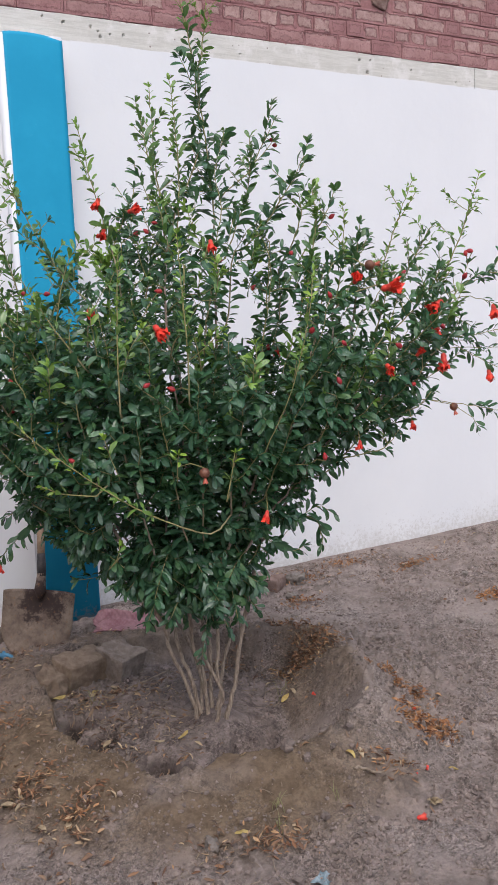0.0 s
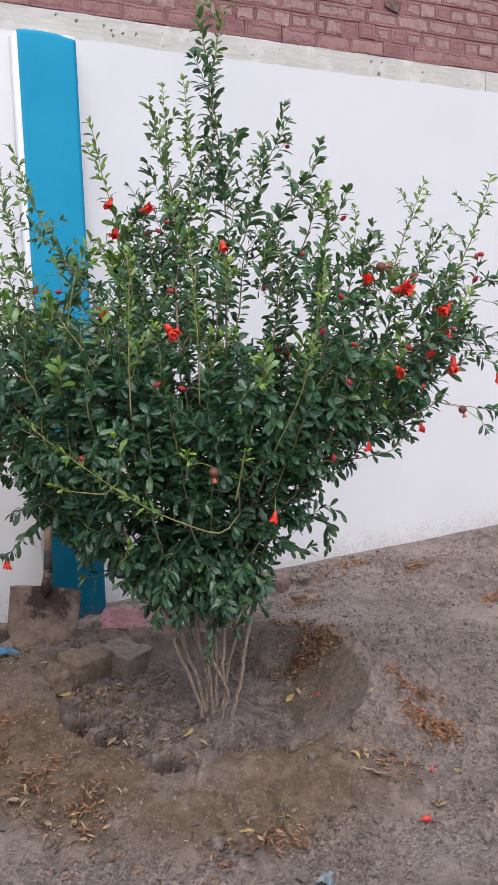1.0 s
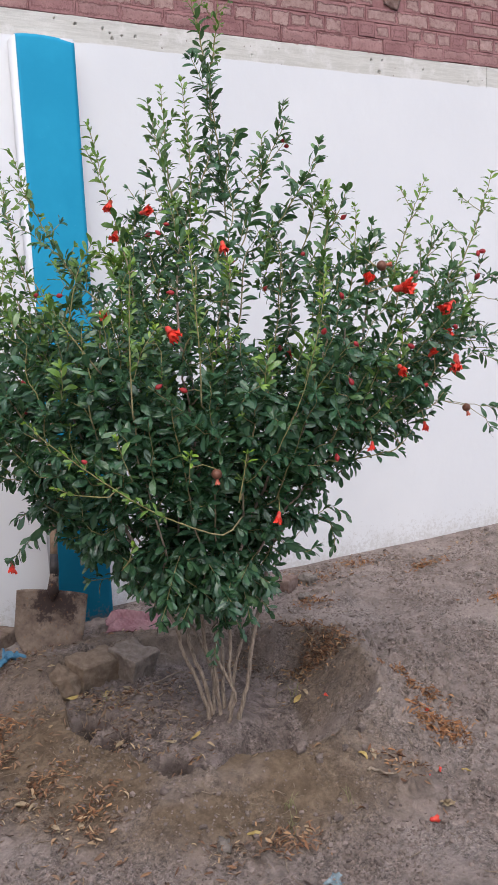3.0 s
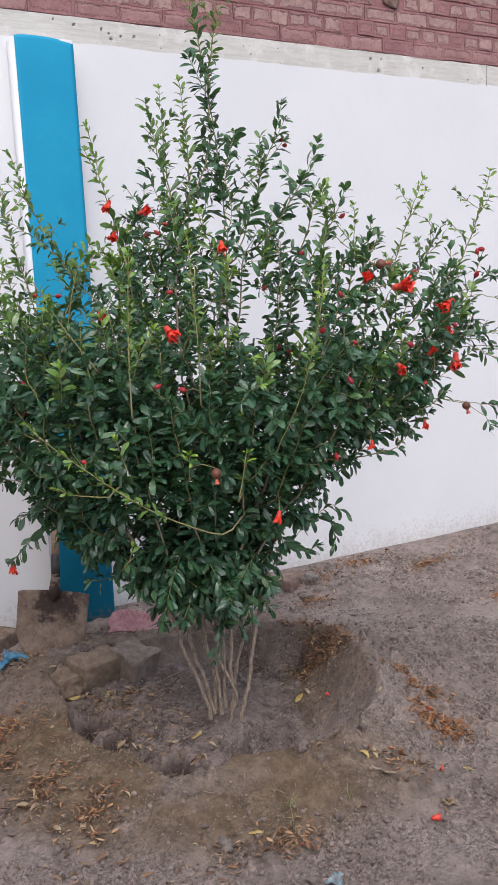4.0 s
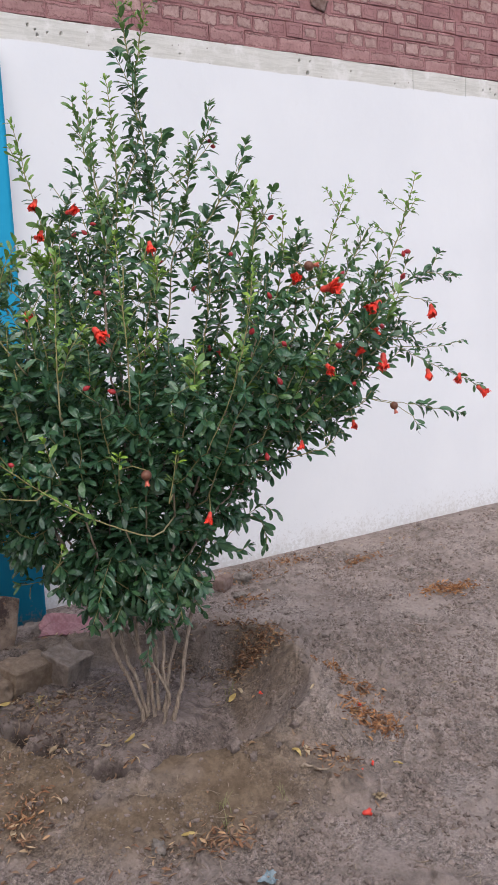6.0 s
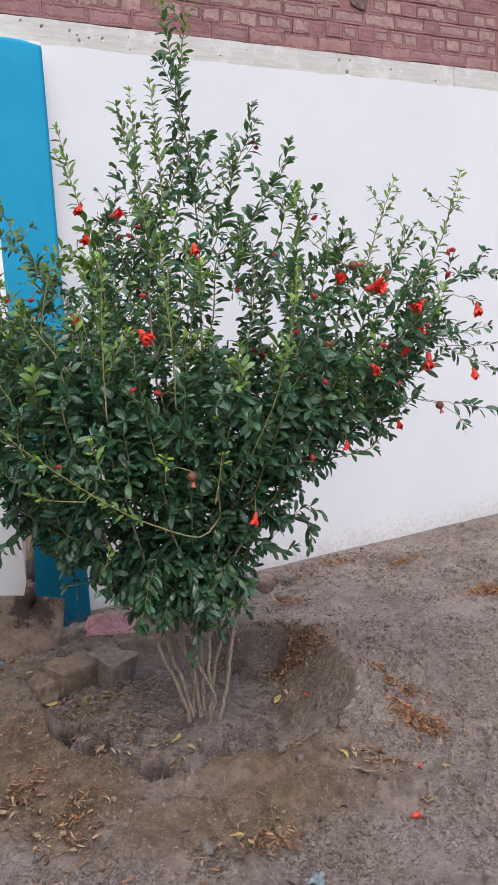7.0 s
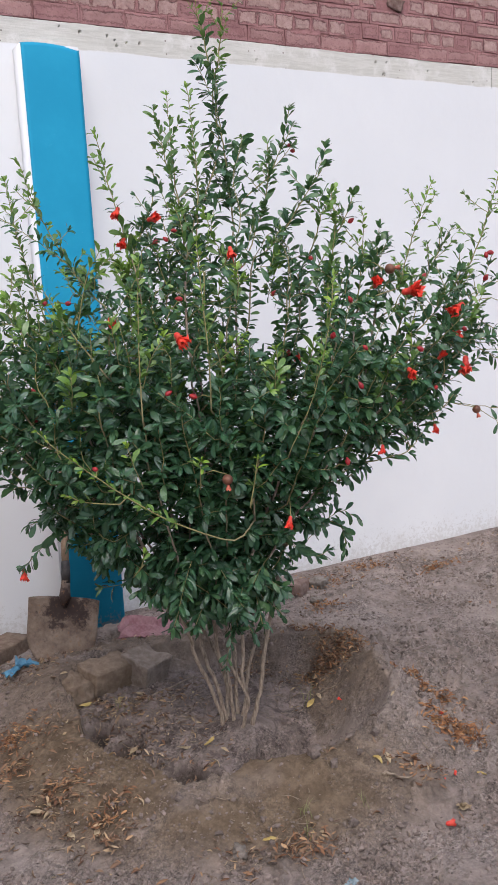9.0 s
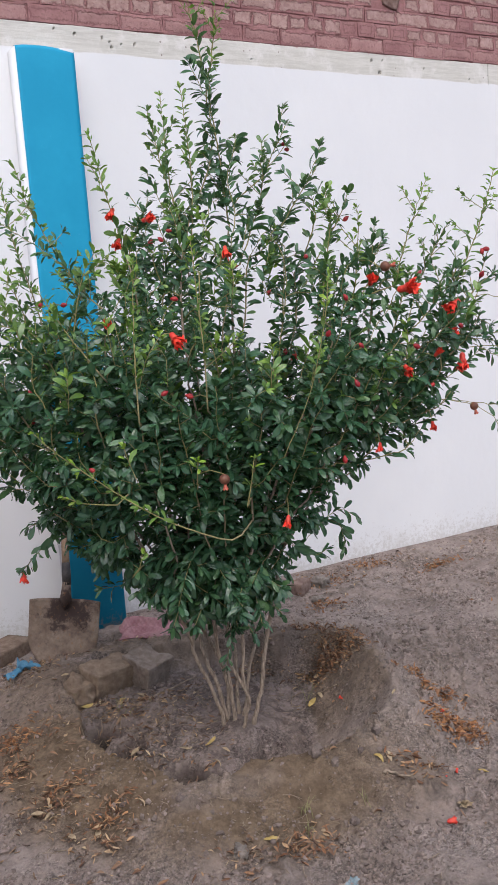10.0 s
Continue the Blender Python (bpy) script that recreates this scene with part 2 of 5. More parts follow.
    m.bump(m.math("ADD", m.noise(p, 50, 6, 0.7), m.math("MULTIPLY", bare, -0.7)), 0.9, 0.008)
    return m.done(c, 0.88, spec=0.2)


def plain(name, a, b, scale=12.0, rough=0.85, spec=0.25, metal=0.0, bump=0.3, depth=0.003):
    m = Nodes(name)
    p = m.coords("Object")
    c = m.mix(m.ramp(m.noise(p, scale, 6, 0.65), 0.3, 0.7), a, b)
    m.bump(m.noise(p, scale * 3, 5, 0.7), bump, depth)
    return m.done(c, rough, metal, spec)


def leaf_material():
    m = Nodes("glossy_leaf")
    age, odd = m.attr("young"), m.island()
    p = m.place()
    old = m.mix(odd, (0.018, 0.07, 0.045), (0.055, 0.152, 0.09))
    fresh = m.mix(odd, (0.2, 0.38, 0.03), (0.36, 0.54, 0.06))
    c = m.mix(age, old, fresh)
    c = m.mix(m.math("MULTIPLY", m.ramp(m.noise(p, 60, 4), 0.45, 0.75), 0.3), c, (0.03, 0.12, 0.05))
    c = m.mix(m.math("MULTIPLY", m.attr("rib"), 0.3), c, (0.14, 0.24, 0.09))
    m.bump(m.math("ADD", m.noise(p, 110, 3), m.math("MULTIPLY", m.attr("rib"), 0.8)), 0.6, 0.0035)
    mat = m.done(c, m.ramp(m.noise(p, 25, 3), 0.3, 0.7, 0.14, 0.3), spec=0.85)
    glow = m.add("BsdfTranslucent")
    m.link(m.mix(0.5, c, (0.14, 0.24, 0.03)), glow.inputs["Color"])
    both = m.add("MixShader")
    both.inputs[0].default_value = 0.27
    m.link(m.bsdf.outputs[0], both.inputs[1])
    m.link(glow.outputs[0], both.inputs[2])
    m.link(both.outputs[0], m.tree.nodes["Material Output"].inputs["Surface"])
    return mat


def bark_material():
    m = Nodes("grey_brown_bark")
    p = m.place()
    stretch = m.add("Mapping")
    stretch.inputs["Scale"].default_value = (1.0, 1.0, 0.18)
    m.link(p, stretch.inputs["Vector"])
    g = m.noise(stretch.outputs[0], 130, 6, 0.7)
    c = m.mix(m.ramp(g, 0.3, 0.7), (0.15, 0.112, 0.085), (0.4, 0.322, 0.255))
    c = m.mix(m.attr("twig"), c, m.mix(m.ramp(g, 0.3, 0.7), (0.17, 0.16, 0.06), (0.31, 0.28, 0.12)))
    m.bump(g, 0.7, 0.003)
    return m.done(c, 0.85, spec=0.2)


def litter_material():
    m = Nodes("dry_leaf")
    odd, p = m.island(), m.place()
    c = m.mix(m.ramp(odd, 0.0, 0.5), (0.07, 0.046, 0.036), (0.22, 0.15, 0.105))
    c = m.mix(m.ramp(odd, 0.6, 0.95), c, (0.42, 0.33, 0.21))
    c = m.mix(m.attr("warm"), c, m.mix(odd, (0.17, 0.07, 0.035), (0.44, 0.21, 0.085)))
    c = m.mix(m.math("MULTIPLY", m.ramp(m.noise(p, 120, 4), 0.5, 0.7), 0.4), c, (0.16, 0.1, 0.06))
    m.bump(m.noise(p, 200, 3), 0.4, 0.002)
    return m.done(c, 0.75, spec=0.25)


def petal_material(name, a, b):
    m = Nodes(name)
    p = m.place()
    c = m.mix(m.ramp(m.noise(p, 70, 4), 0.3, 0.7), a, b)
    m.bump(m.noise(p, 150, 3), 0.4, 0.003)
    m.bsdf.inputs["Subsurface Weight"].default_value = 0.0
    return m.done(c, 0.45, spec=0.4)


def rust_material():
    m = Nodes("muddy_rusted_steel")
    p = m.coords("Object")
    c = m.mix(m.ramp(m.noise(p, 14, 6, 0.7), 0.3, 0.7), (0.14, 0.098, 0.073), (0.28, 0.215, 0.17))
    gap = m.add("VectorMath")
    gap.operation = "DISTANCE"
    m.link(p, gap.inputs[0])
    gap.inputs[1].default_value = (-0.335, 1.06, 0.235)
    caked = m.math("ADD", gap.outputs["Value"], m.math("MULTIPLY", m.math("SUBTRACT", m.noise(p, 16, 6, 0.75), 0.5), 0.42))
    c = m.mix(m.ramp(m.noise(p, 22, 5, 0.7), 0.5, 0.72, 0.0, 0.6), c, (0.1, 0.07, 0.058))
    c = m.mix(m.ramp(caked, 0.125, 0.05, 0.0, 0.92), c, (0.04, 0.024, 0.022))
    c = m.mix(m.math("MULTIPLY", m.ramp(m.noise(p, 60, 4, 0.7), 0.58, 0.7), 0.6), c, (0.26, 0.13, 0.06))
    m.bump(m.noise(p, 40, 6, 0.7), 0.5, 0.003)
    return m.done(c, 0.7, 0.15, 0.35)


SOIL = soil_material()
CLOD = clod_material("soil_clod", (0.16, 0.125, 0.11), (0.27, 0.218, 0.195))
MUD = clod_material("dried_mud", (0.15, 0.107, 0.078), (0.24, 0.183, 0.137))
STONE = clod_material("pale_stone", (0.2, 0.17, 0.152), (0.34, 0.3, 0.27))
WHITE = whitewash_material()
BLUE = blue_paint_material()
CONCRETE = concrete_material()
BRICK = brick_material()
MORTAR = plain("red_washed_mortar", (0.22, 0.105, 0.105), (0.33, 0.17, 0.17), 30)
LEAF = leaf_material()
BARK = bark_material()
LITTER = litter_material()
PETAL = petal_material("scarlet_petal", (0.75, 0.03, 0.015), (0.9, 0.075, 0.04))
CALYX = petal_material("waxy_red_calyx", (0.5, 0.03, 0.025), (0.66, 0.08, 0.045))
BUD = petal_material("dark_red_bud", (0.22, 0.012, 0.022), (0.4, 0.03, 0.03))
FRUIT = petal_material("brown_red_rind", (0.1, 0.04, 0.026), (0.17, 0.07, 0.04))
CROWN = petal_material("orange_calyx", (0.4, 0.08, 0.05), (0.5, 0.13, 0.075))
RUST = rust_material()
WOOD = plain("weathered_wood", (0.2, 0.13, 0.08), (0.36, 0.26, 0.18), 22)
DARK_STEEL = plain("dark_steel", (0.035, 0.032, 0.035), (0.09, 0.08, 0.075), 25, 0.6, 0.4, 0.5)
TWIG = plain("dry_twig", (0.15, 0.11, 0.08), (0.31, 0.25, 0.19), 30)
YELLOW = plain("yellowed_leaf", (0.34, 0.24, 0.07), (0.48, 0.37, 0.15), 40, 0.7)
GRASS = plain("pale_grass", (0.17, 0.18, 0.07), (0.27, 0.26, 0.13), 30, 0.7)

# ---- ground ----
BASIN = (0.0, 0.2)
# the basin by direction: degrees, foot and crest of its bank, height of the crest
RIM = np.array([(0, 0.38, 0.545, 0.135), (12, 0.44, 0.49, 0.13), (25, 0.41, 0.45, 0.115), (45, 0.4, 0.45, 0.085), (62, 0.45, 0.5, 0.07), (79, 0.52, 0.57, 0.055), (93, 0.52, 0.58, 0.06), (109, 0.56, 0.64, 0.08), (130, 0.62, 0.69, 0.082), (141, 0.62, 0.67, 0.075), (151, 0.56, 0.6, 0.065), (164, 0.53, 0.565, 0.065), (186, 0.56, 0.595, 0.065), (199, 0.555, 0.585, 0.062), (215, 0.535, 0.565, 0.058), (231, 0.64, 0.668, 0.056), (240, 0.6, 0.635, 0.056), (250, 0.47, 0.545, 0.056), (266, 0.36, 0.6, 0.07), (281, 0.39, 0.655, 0.085), (301, 0.38, 0.66, 0.115), (319, 0.33, 0.6, 0.13), (340, 0.31, 0.545, 0.138)])

# hollows in the basin's floor: x, y, radius, depth
HOLLOWS = ((-0.47, 0.36, 0.07, 0.06), (-0.42, 0.2, 0.06, 0.05), (-0.33, -0.1, 0.07, 0.06), (-0.26, -0.2, 0.05, 0.05))


def ground_height(x, y):
    """Height, clay share, basin-floor share and painted hollow shade of the yard's soil."""
    x, y = np.asarray(x, float), np.asarray(y, float)
    p = np.stack([x, y, 0 * x], -1)
    dx, dy = x - BASIN[0], y - BASIN[1]
    ang = np.arctan2(dy, dx)
    r = np.hypot(dx, dy) + 0.02 * fractal(p, 4.2, 3, 5) + 0.045 * fractal(p, 14, 3, 9)
    turn = np.degrees(ang) % 360
    foot, crest, high = (np.interp(turn, RIM[:, 0], RIM[:, k], period=360) for k in (1, 2, 3))
    front = smooth(-0.2, 0.9, np.cos(ang - radians(245)))
    near_left = smooth(0.45, 0.95, np.cos(ang - radians(215)))
    side = smooth(0.3, 1.0, np.cos(ang - radians(-25)))
    back = smooth(0.0, 0.9, np.cos(ang - radians(95)))
    floor = 0.03 * fractal(p, 4, 3, 21) + 0.05 * np.abs(fractal(p, 9, 2, 22)) - 0.008 - (0.03 + 0.1 * np.maximum(near_left, front) * smooth(0.7, 0.95, r / foot)) * smooth(0.35, 0.8, r / foot)
    # mask of the hollows, for the shade painted into them
    hollow_shade = 0 * x
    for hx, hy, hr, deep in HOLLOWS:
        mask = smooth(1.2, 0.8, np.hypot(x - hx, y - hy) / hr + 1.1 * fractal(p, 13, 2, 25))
        floor, hollow_shade = floor - deep * mask, np.maximum(hollow_shade, mask)
    outer = -0.035 * smooth(0.2, -0.9, y) + 0.004
    skirt = crest + 0.24 + 0.16 * front - 0.04 * side + 0.2 * back
    high = high * 1.25
    z = np.where(r < crest, floor + (high - floor) * np.clip((r - foot) / (crest - foot), 0, 1) ** 1.15, outer + (high - outer) * smooth(skirt, crest, r))
    clay = smooth(0.95, 1.06, r / foot) * smooth(1.08, 0.82, r) * (0.15 + 0.85 * np.maximum(np.maximum(smooth(0.15, 0.75, np.cos(ang - radians(222))), 0.6 * back), 0.6 * smooth(0.75, 0.95, np.cos(ang + radians(15))) * smooth(1.12, 0.98, r / crest))) * smooth(-0.35, -0.05, fractal(p, 5, 3, 31) + 0.06)
    basin_floor = smooth(1.05, 0.9, r / foot)
    outside = np.maximum(np.maximum(-1.12 - x, x - 3.37), np.maximum(-1.37 - y, y - 1.53))
    near = smooth(0.35, 0.0, outside)
    rough_zone = smooth(1.25, 0.8, np.hypot(dx, dy)) * smooth(-0.12, 0.1, fractal(p, 2.6, 2, 53))
    churned = (0.14 + 0.86 * rough_zone) * (1 - 0.7 * clay) * (1 - 0.55 * basin_floor)
    lumps = (0.03 * fractal(p, 4, 3, 41) + churned * (0.03 * np.abs(fractal(p, 13, 2, 44)) + 0.02 * np.abs(fractal(p, 30, 2, 46))) + (0.006 + 0.004 * rough_zone) * fractal(p, 60, 2, 47, 0.6) - 0.01) * (0.3 + 0.7 * smooth(1.5, 1.3, y))
    clods = np.maximum(fractal(p, 36, 2, 51) - 0.09, 0) * (0.07 + 0.12 * rough_zone) * (1 - 0.5 * basin_floor) * smooth(1.5, 1.3, y) * (1 - 0.7 * clay)
    collar = 0.04 * np.exp(-((x + 0.048) ** 2 + (y - 0.027) ** 2) / 0.011)
    z = z + collar + near * (lumps + clods) + 0.03 * smooth(1.0, 9.0, outside) * fractal(p, 0.06, 2, 61)
    return z, clay, basin_floor, hollow_shade


def spaced(fine_a, fine_b, step, far):
    """Even steps between two ends, growing steps beyond them."""
    mid = list(np.arange(fine_a, fine_b + step / 2, step))
    up, down, s = [mid[-1]], [mid[0]], step
    while up[-1] < far:
        s *= 1.35
        up.append(up[-1] + s)
    s = step
    while down[-1] > -far:
        s *= 1.35
        down.append(down[-1] - s)
    return np.array(down[:0:-1] + mid + up[1:])


GRID = {}


def heights(x, y):
    """Heights of the finished ground sheet."""
    x, y = np.atleast_1d(np.asarray(x, float)), np.atleast_1d(np.asarray(y, float))
    xs, ys, z = GRID["xs"], GRID["ys"], GRID["z"]
    i, j = np.searchsorted(xs, x) - 1, np.searchsorted(ys, y) - 1
    s, t = (x - xs[i]) / (xs[i + 1] - xs[i]), (y - ys[j]) / (ys[j + 1] - ys[j])
    return (z[j, i] * (1 - s) + z[j, i + 1] * s) * (1 - t) + (z[j + 1, i] * (1 - s) + z[j + 1, i + 1] * s) * t


def height_at(x, y):
    return float(heights(x, y)[0])


def build_ground():
    xs, ys = spaced(-1.05, 3.2, 0.0066, 220), spaced(-1.3, 1.55, 0.0066, 220)
    gx, gy = np.meshgrid(xs, ys)
    z, clay, basin_floor, hollow_shade = ground_height(gx.ravel(), gy.ravel())
    GRID.update(xs=xs, ys=ys, z=z.reshape(len(ys), len(xs)))
    nx, ny = len(xs), len(ys)
    i = np.arange(nx * ny).reshape(ny, nx)
    faces = np.stack([i[:-1, :-1], i[:-1, 1:], i[1:, 1:], i[1:, :-1]], -1).reshape(-1, 4)
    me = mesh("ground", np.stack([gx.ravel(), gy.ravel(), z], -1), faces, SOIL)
    attribute(me, "clay", clay)
    attribute(me, "basin_floor", basin_floor)
    attribute(me, "hollow_shade", hollow_shade)
    obj("ground", me, None, "dusty grey-brown bare soil with a dug watering basin", "ground", "", "structure")


build_ground()

# ---- wall ----
WALL_Y, BAND_LOW, BAND_TOP = 1.485, 2.735, 2.855


def box(bm, x0, x1, y0, y1, z0, z1):
    m = Matrix.Translation(((x0 + x1) / 2, (y0 + y1) / 2, (z0 + z1) / 2)) @ Matrix.Diagonal((x1 - x0, y1 - y0, z1 - z0, 1))
    return bmesh.ops.create_cube(bm, size=1, matrix=m)["verts"]


def build_lower_wall():
    bm = bmesh.new()
    box(bm, -14, 16, WALL_Y, WALL_Y + 0.25, -0.4, BAND_LOW)
    me = bpy.data.meshes.new("wall_north")
    bm.to_mesh(me)
    bm.free()
    me.materials.append(WHITE)
    obj("wall_north", me, None, "whitewashed plaster yard wall with mud splashes along its foot", "wall", "", "structure")


def build_shade_wall():
    """A plain wall out of view, added to shade the yard's left side."""
    bm = bmesh.new()
    box(bm, -3.25, -3.0, -9.0, WALL_Y - 0.002, -0.4, 2.5)
    me = bpy.data.meshes.new("shade_wall_west")
    bm.to_mesh(me)
    bm.free()
    me.materials.append(CONCRETE)
    obj("shade_wall_west", me, None, "unseen plain grey concrete wall, added to shade the yard's left", "wall", "", "structure")


build_shade_wall()

# air holes in the concrete: x, z, radius
PITS = ((1.88, 2.757, 0.009), (1.825, 2.818, 0.006), (1.9, 2.822, 0.004), (0.235, 2.815, 0.005), (0.1, 2.822, 0.006), (0.0, 2.838, 0.004), (0.4, 2.795, 0.005), (0.33, 2.79, 0.004), (0.28, 2.775, 0.005), (0.27, 2.8, 0.004), (2.2, 2.8, 0.004), (1.05, 2.77, 0.004), (3.4, 2.8, 0.006), (3.45, 2.77, 0.007), (3.33, 2.79, 0.005), (2.55, 2.76, 0.004))


def band_piece(x0, x1, parent):
    """A length of the concrete band, its face dented by air holes."""
    nx, nz = max(2, int((x1 - x0) / (0.006 if x1 - x0 < 4 else 0.1))), 20
    xs, zs = np.linspace(x0, x1, nx), np.linspace(BAND_LOW, BAND_TOP, nz)
    gx, gz = np.meshgrid(xs, zs)
    p = np.stack([gx, 0 * gx, gz], -1)
    y = WALL_Y + 0.0012 + 0.0015 * fractal(p * (1, 1, 5), 4, 4, 71)
    gz = gz + np.where(gz > BAND_TOP - 0.001, 0.008 * fractal(p, 9, 3, 73), 0) - np.where(gz < BAND_LOW + 0.001, 0.006 + 0.008 * fractal(p, 9, 3, 73), 0)
    for hx, hz, hr in PITS:
        y = y + 0.02 * smooth(hr * 1.25, hr * 0.7, np.hypot(gx - hx, gz - hz))
    front = np.stack([gx, y, gz], -1).reshape(-1, 3)
    i = np.arange(nx * nz).reshape(nz, nx)
    faces = list(np.stack([i[:-1, :-1], i[:-1, 1:], i[1:, 1:], i[1:, :-1]], -1).reshape(-1, 4))
    rim = list(i[0, :]) + list(i[1:, -1]) + list(i[-1, -2::-1]) + list(i[-2:0:-1, 0])
    back = front[rim] * (1, 0, 1) + (0, WALL_Y + 0.24, 0)
    verts, n, c = np.concatenate([front, back]), len(rim), len(front)
    faces += [(rim[k], c + k, c + (k + 1) % n, rim[(k + 1) % n]) for k in range(n)] + [tuple(c + k for k in range(n))]
    obj("band_segment", mesh("band_segment", verts, faces, CONCRETE, False), parent)


def build_band():
    band = obj("trim_concrete_band", None, None, "pale board-marked concrete band between plaster and brickwork", "concrete band", "", "structure")
    for x0, x1 in ((-14, -0.9), (-0.9, 2.7), (2.704, 3.165), (3.168, 5.0), (5.0, 16)):
        band_piece(x0, x1, band)


def build_pilaster():
    pil = obj("pilaster", None, None, "bright blue painted pilaster with white side against the wall", "pilaster", "", "structure")
    x0, x1, y0, top = -0.226, 0.052, 1.373, 2.729
    bm = bmesh.new()
    box(bm, x0, x1, y0, WALL_Y - 0.002, -0.3, top - 0.01)
    bmesh.ops.bevel(bm, geom=[e for e in bm.edges if all(abs(v.co.z - top + 0.01) < 1e-4 for v in e.verts) or (abs(e.verts[0].co.z - e.verts[1].co.z) > 1 and e.verts[0].co.y < y0 + 1e-4)], offset=0.007, segments=3, affect="EDGES")
    part("white_body", bm, WHITE, pil)
    # the painted face: a thin coat over the front, its upper edge gently bowed
    verts, faces, n = [], [], 14
    for k in range(n + 1):
        s = k / n
        x = x0 + 0.004 + s * (x1 - x0 - 0.009)
        crown = top - 0.003 - 0.012 * (2 * s - 0.75) ** 2
        wob = 0.0025 * math.sin(9 * s)
        verts += [(x, y0 - 0.0035, -0.2), (x, y0 - 0.0035, 1.2), (x, y0 - 0.0035, crown - 0.02), (x, y0 + 0.001, crown - 0.004), (x, y0 + 0.02, crown + wob)]
    for k in range(n):
        for j in range(4):
            a = 5 * k + j
            faces.append((a, a + 5, a + 6, a + 1))
    coat = mesh("blue_coat", verts, faces, BLUE)
    ob = obj("blue_coat", coat, pil, "bright blue paint coat")
    thick = ob.modifiers.new("thickness", "SOLIDIFY")
    thick.thickness, thick.offset = 0.002, -1


def brick_mesh(length, seed):
    """A brick with a chamfered, slightly uneven face; its front looks to -y."""
    r = np.random.default_rng(seed)
    hx, hz, e = length / 2 + 0.003, 0.0395, 0.003
    outer = np.array([(-hx, 0.1, -hz), (hx, 0.1, -hz), (hx, 0.1, hz), (-hx, 0.1, hz)])
    mid = outer * (1, 0, 1) + (0, e, 0) + r.normal(0, 0.0013, (4, 3)) * (1, 0.4, 1)
    face = outer * ((hx - e) / hx, 0, (hz - e) / hz) + r.normal(0, 0.0018, (4, 3)) * (1, 1.0, 1)
    centre = np.array([[r.normal(0, 0.01), r.normal(-0.001, 0.0015), r.normal(0, 0.006)]])
    verts = np.concatenate([outer, mid, face, centre])
    faces = []
    for k in range(4):
        j = (k + 1) % 4
        faces += [(k, j, 4 + j, 4 + k), (4 + k, 4 + j, 8 + j, 8 + k), (8 + k, 8 + j, 12)]
    me = mesh("brick", verts, faces, BRICK, False)
    attribute(me, "half_length", [hx] * len(verts))
    return me


def build_brickwork():
    wall = obj("wall_upper", None, None, "old brick wall under flaking dark red wash", "brick wall", "", "structure")
    bm = bmesh.new()
    for x0, x1 in ((-14, 16),):
        box(bm, x0, x1, WALL_Y + 0.007, WALL_Y + 0.24, BAND_TOP + 0.008, 4.6)
    part("mortar_core", bm, MORTAR, wall, "", False)
    r = random.Random(11)
    made = {}

    def lay(x, length, z, y=0.0):
        key = (round(length, 3), r.randrange(5))
        if key not in made:
            made[key] = brick_mesh(length, len(made) + 3)
        turn = pose(x + length / 2, WALL_Y + y, z, r.gauss(0, 0.3), r.gauss(0, 0.3), r.gauss(0, 0.3))
        obj("brick", made[key], wall, place=turn)

    for course in range(8):
        z = 2.897 if course == 0 else 2.975 + 0.084 * (course - 1)
        for start, end in ((-0.62, 3.072), (3.082, 3.95)):
            x = start + (0.0 if course % 2 else 0.055) + (0.0075 if course == 1 else 0)
            while x < end - 0.035:
                header = (course % 2 == 1 and r.random() < 0.93) or (course % 2 == 0 and course > 0 and r.random() < 0.25)
                length = 0.1045 if header else 0.217
                if x + length > end:
                    length = end - x
                # one brick is broken out of the fourth course
                if not (course == 3 and 1.9 < x + length / 2 < 2.03):
                    lay(x, length, z + r.gauss(0, 0.0012), r.gauss(0, 0.0016))
                x += length + 0.008 + r.gauss(0, 0.001)
    broken = lump_mesh("broken_brick", (0.1, 0.06, 0.062), 731, BROKEN, 6, 0.1, 0.22)
    obj("broken_brick", broken, wall, "broken brick stump in a hole", place=pose(1.968, WALL_Y + 0.022, 3.112, 8, 14, 0))


build_lower_wall()
build_band()
build_pilaster()

# ---- shrub ----
# half widths of the crown by height: z, left end, right end
CROWN_PROFILE = np.array([(0.42, -0.24, 0.06), (0.55, -0.4, 0.13), (0.65, -0.56, 0.2), (0.77, -0.64, 0.29), (0.87, -0.77, 0.38), (0.96, -0.86, 0.48), (1.08, -0.92, 0.6), (1.2, -0.95, 0.73), (1.33, -0.93, 0.82), (1.48, -0.87, 0.83), (1.58, -0.78, 0.72), (1.66, -0.52, 0.5), (1.76, -0.34, 0.36), (1.88, -0.24, 0.25), (2.0, -0.16, 0.15), (2.12, -0.07, 0.07), (2.2, -0.03, 0.03)])
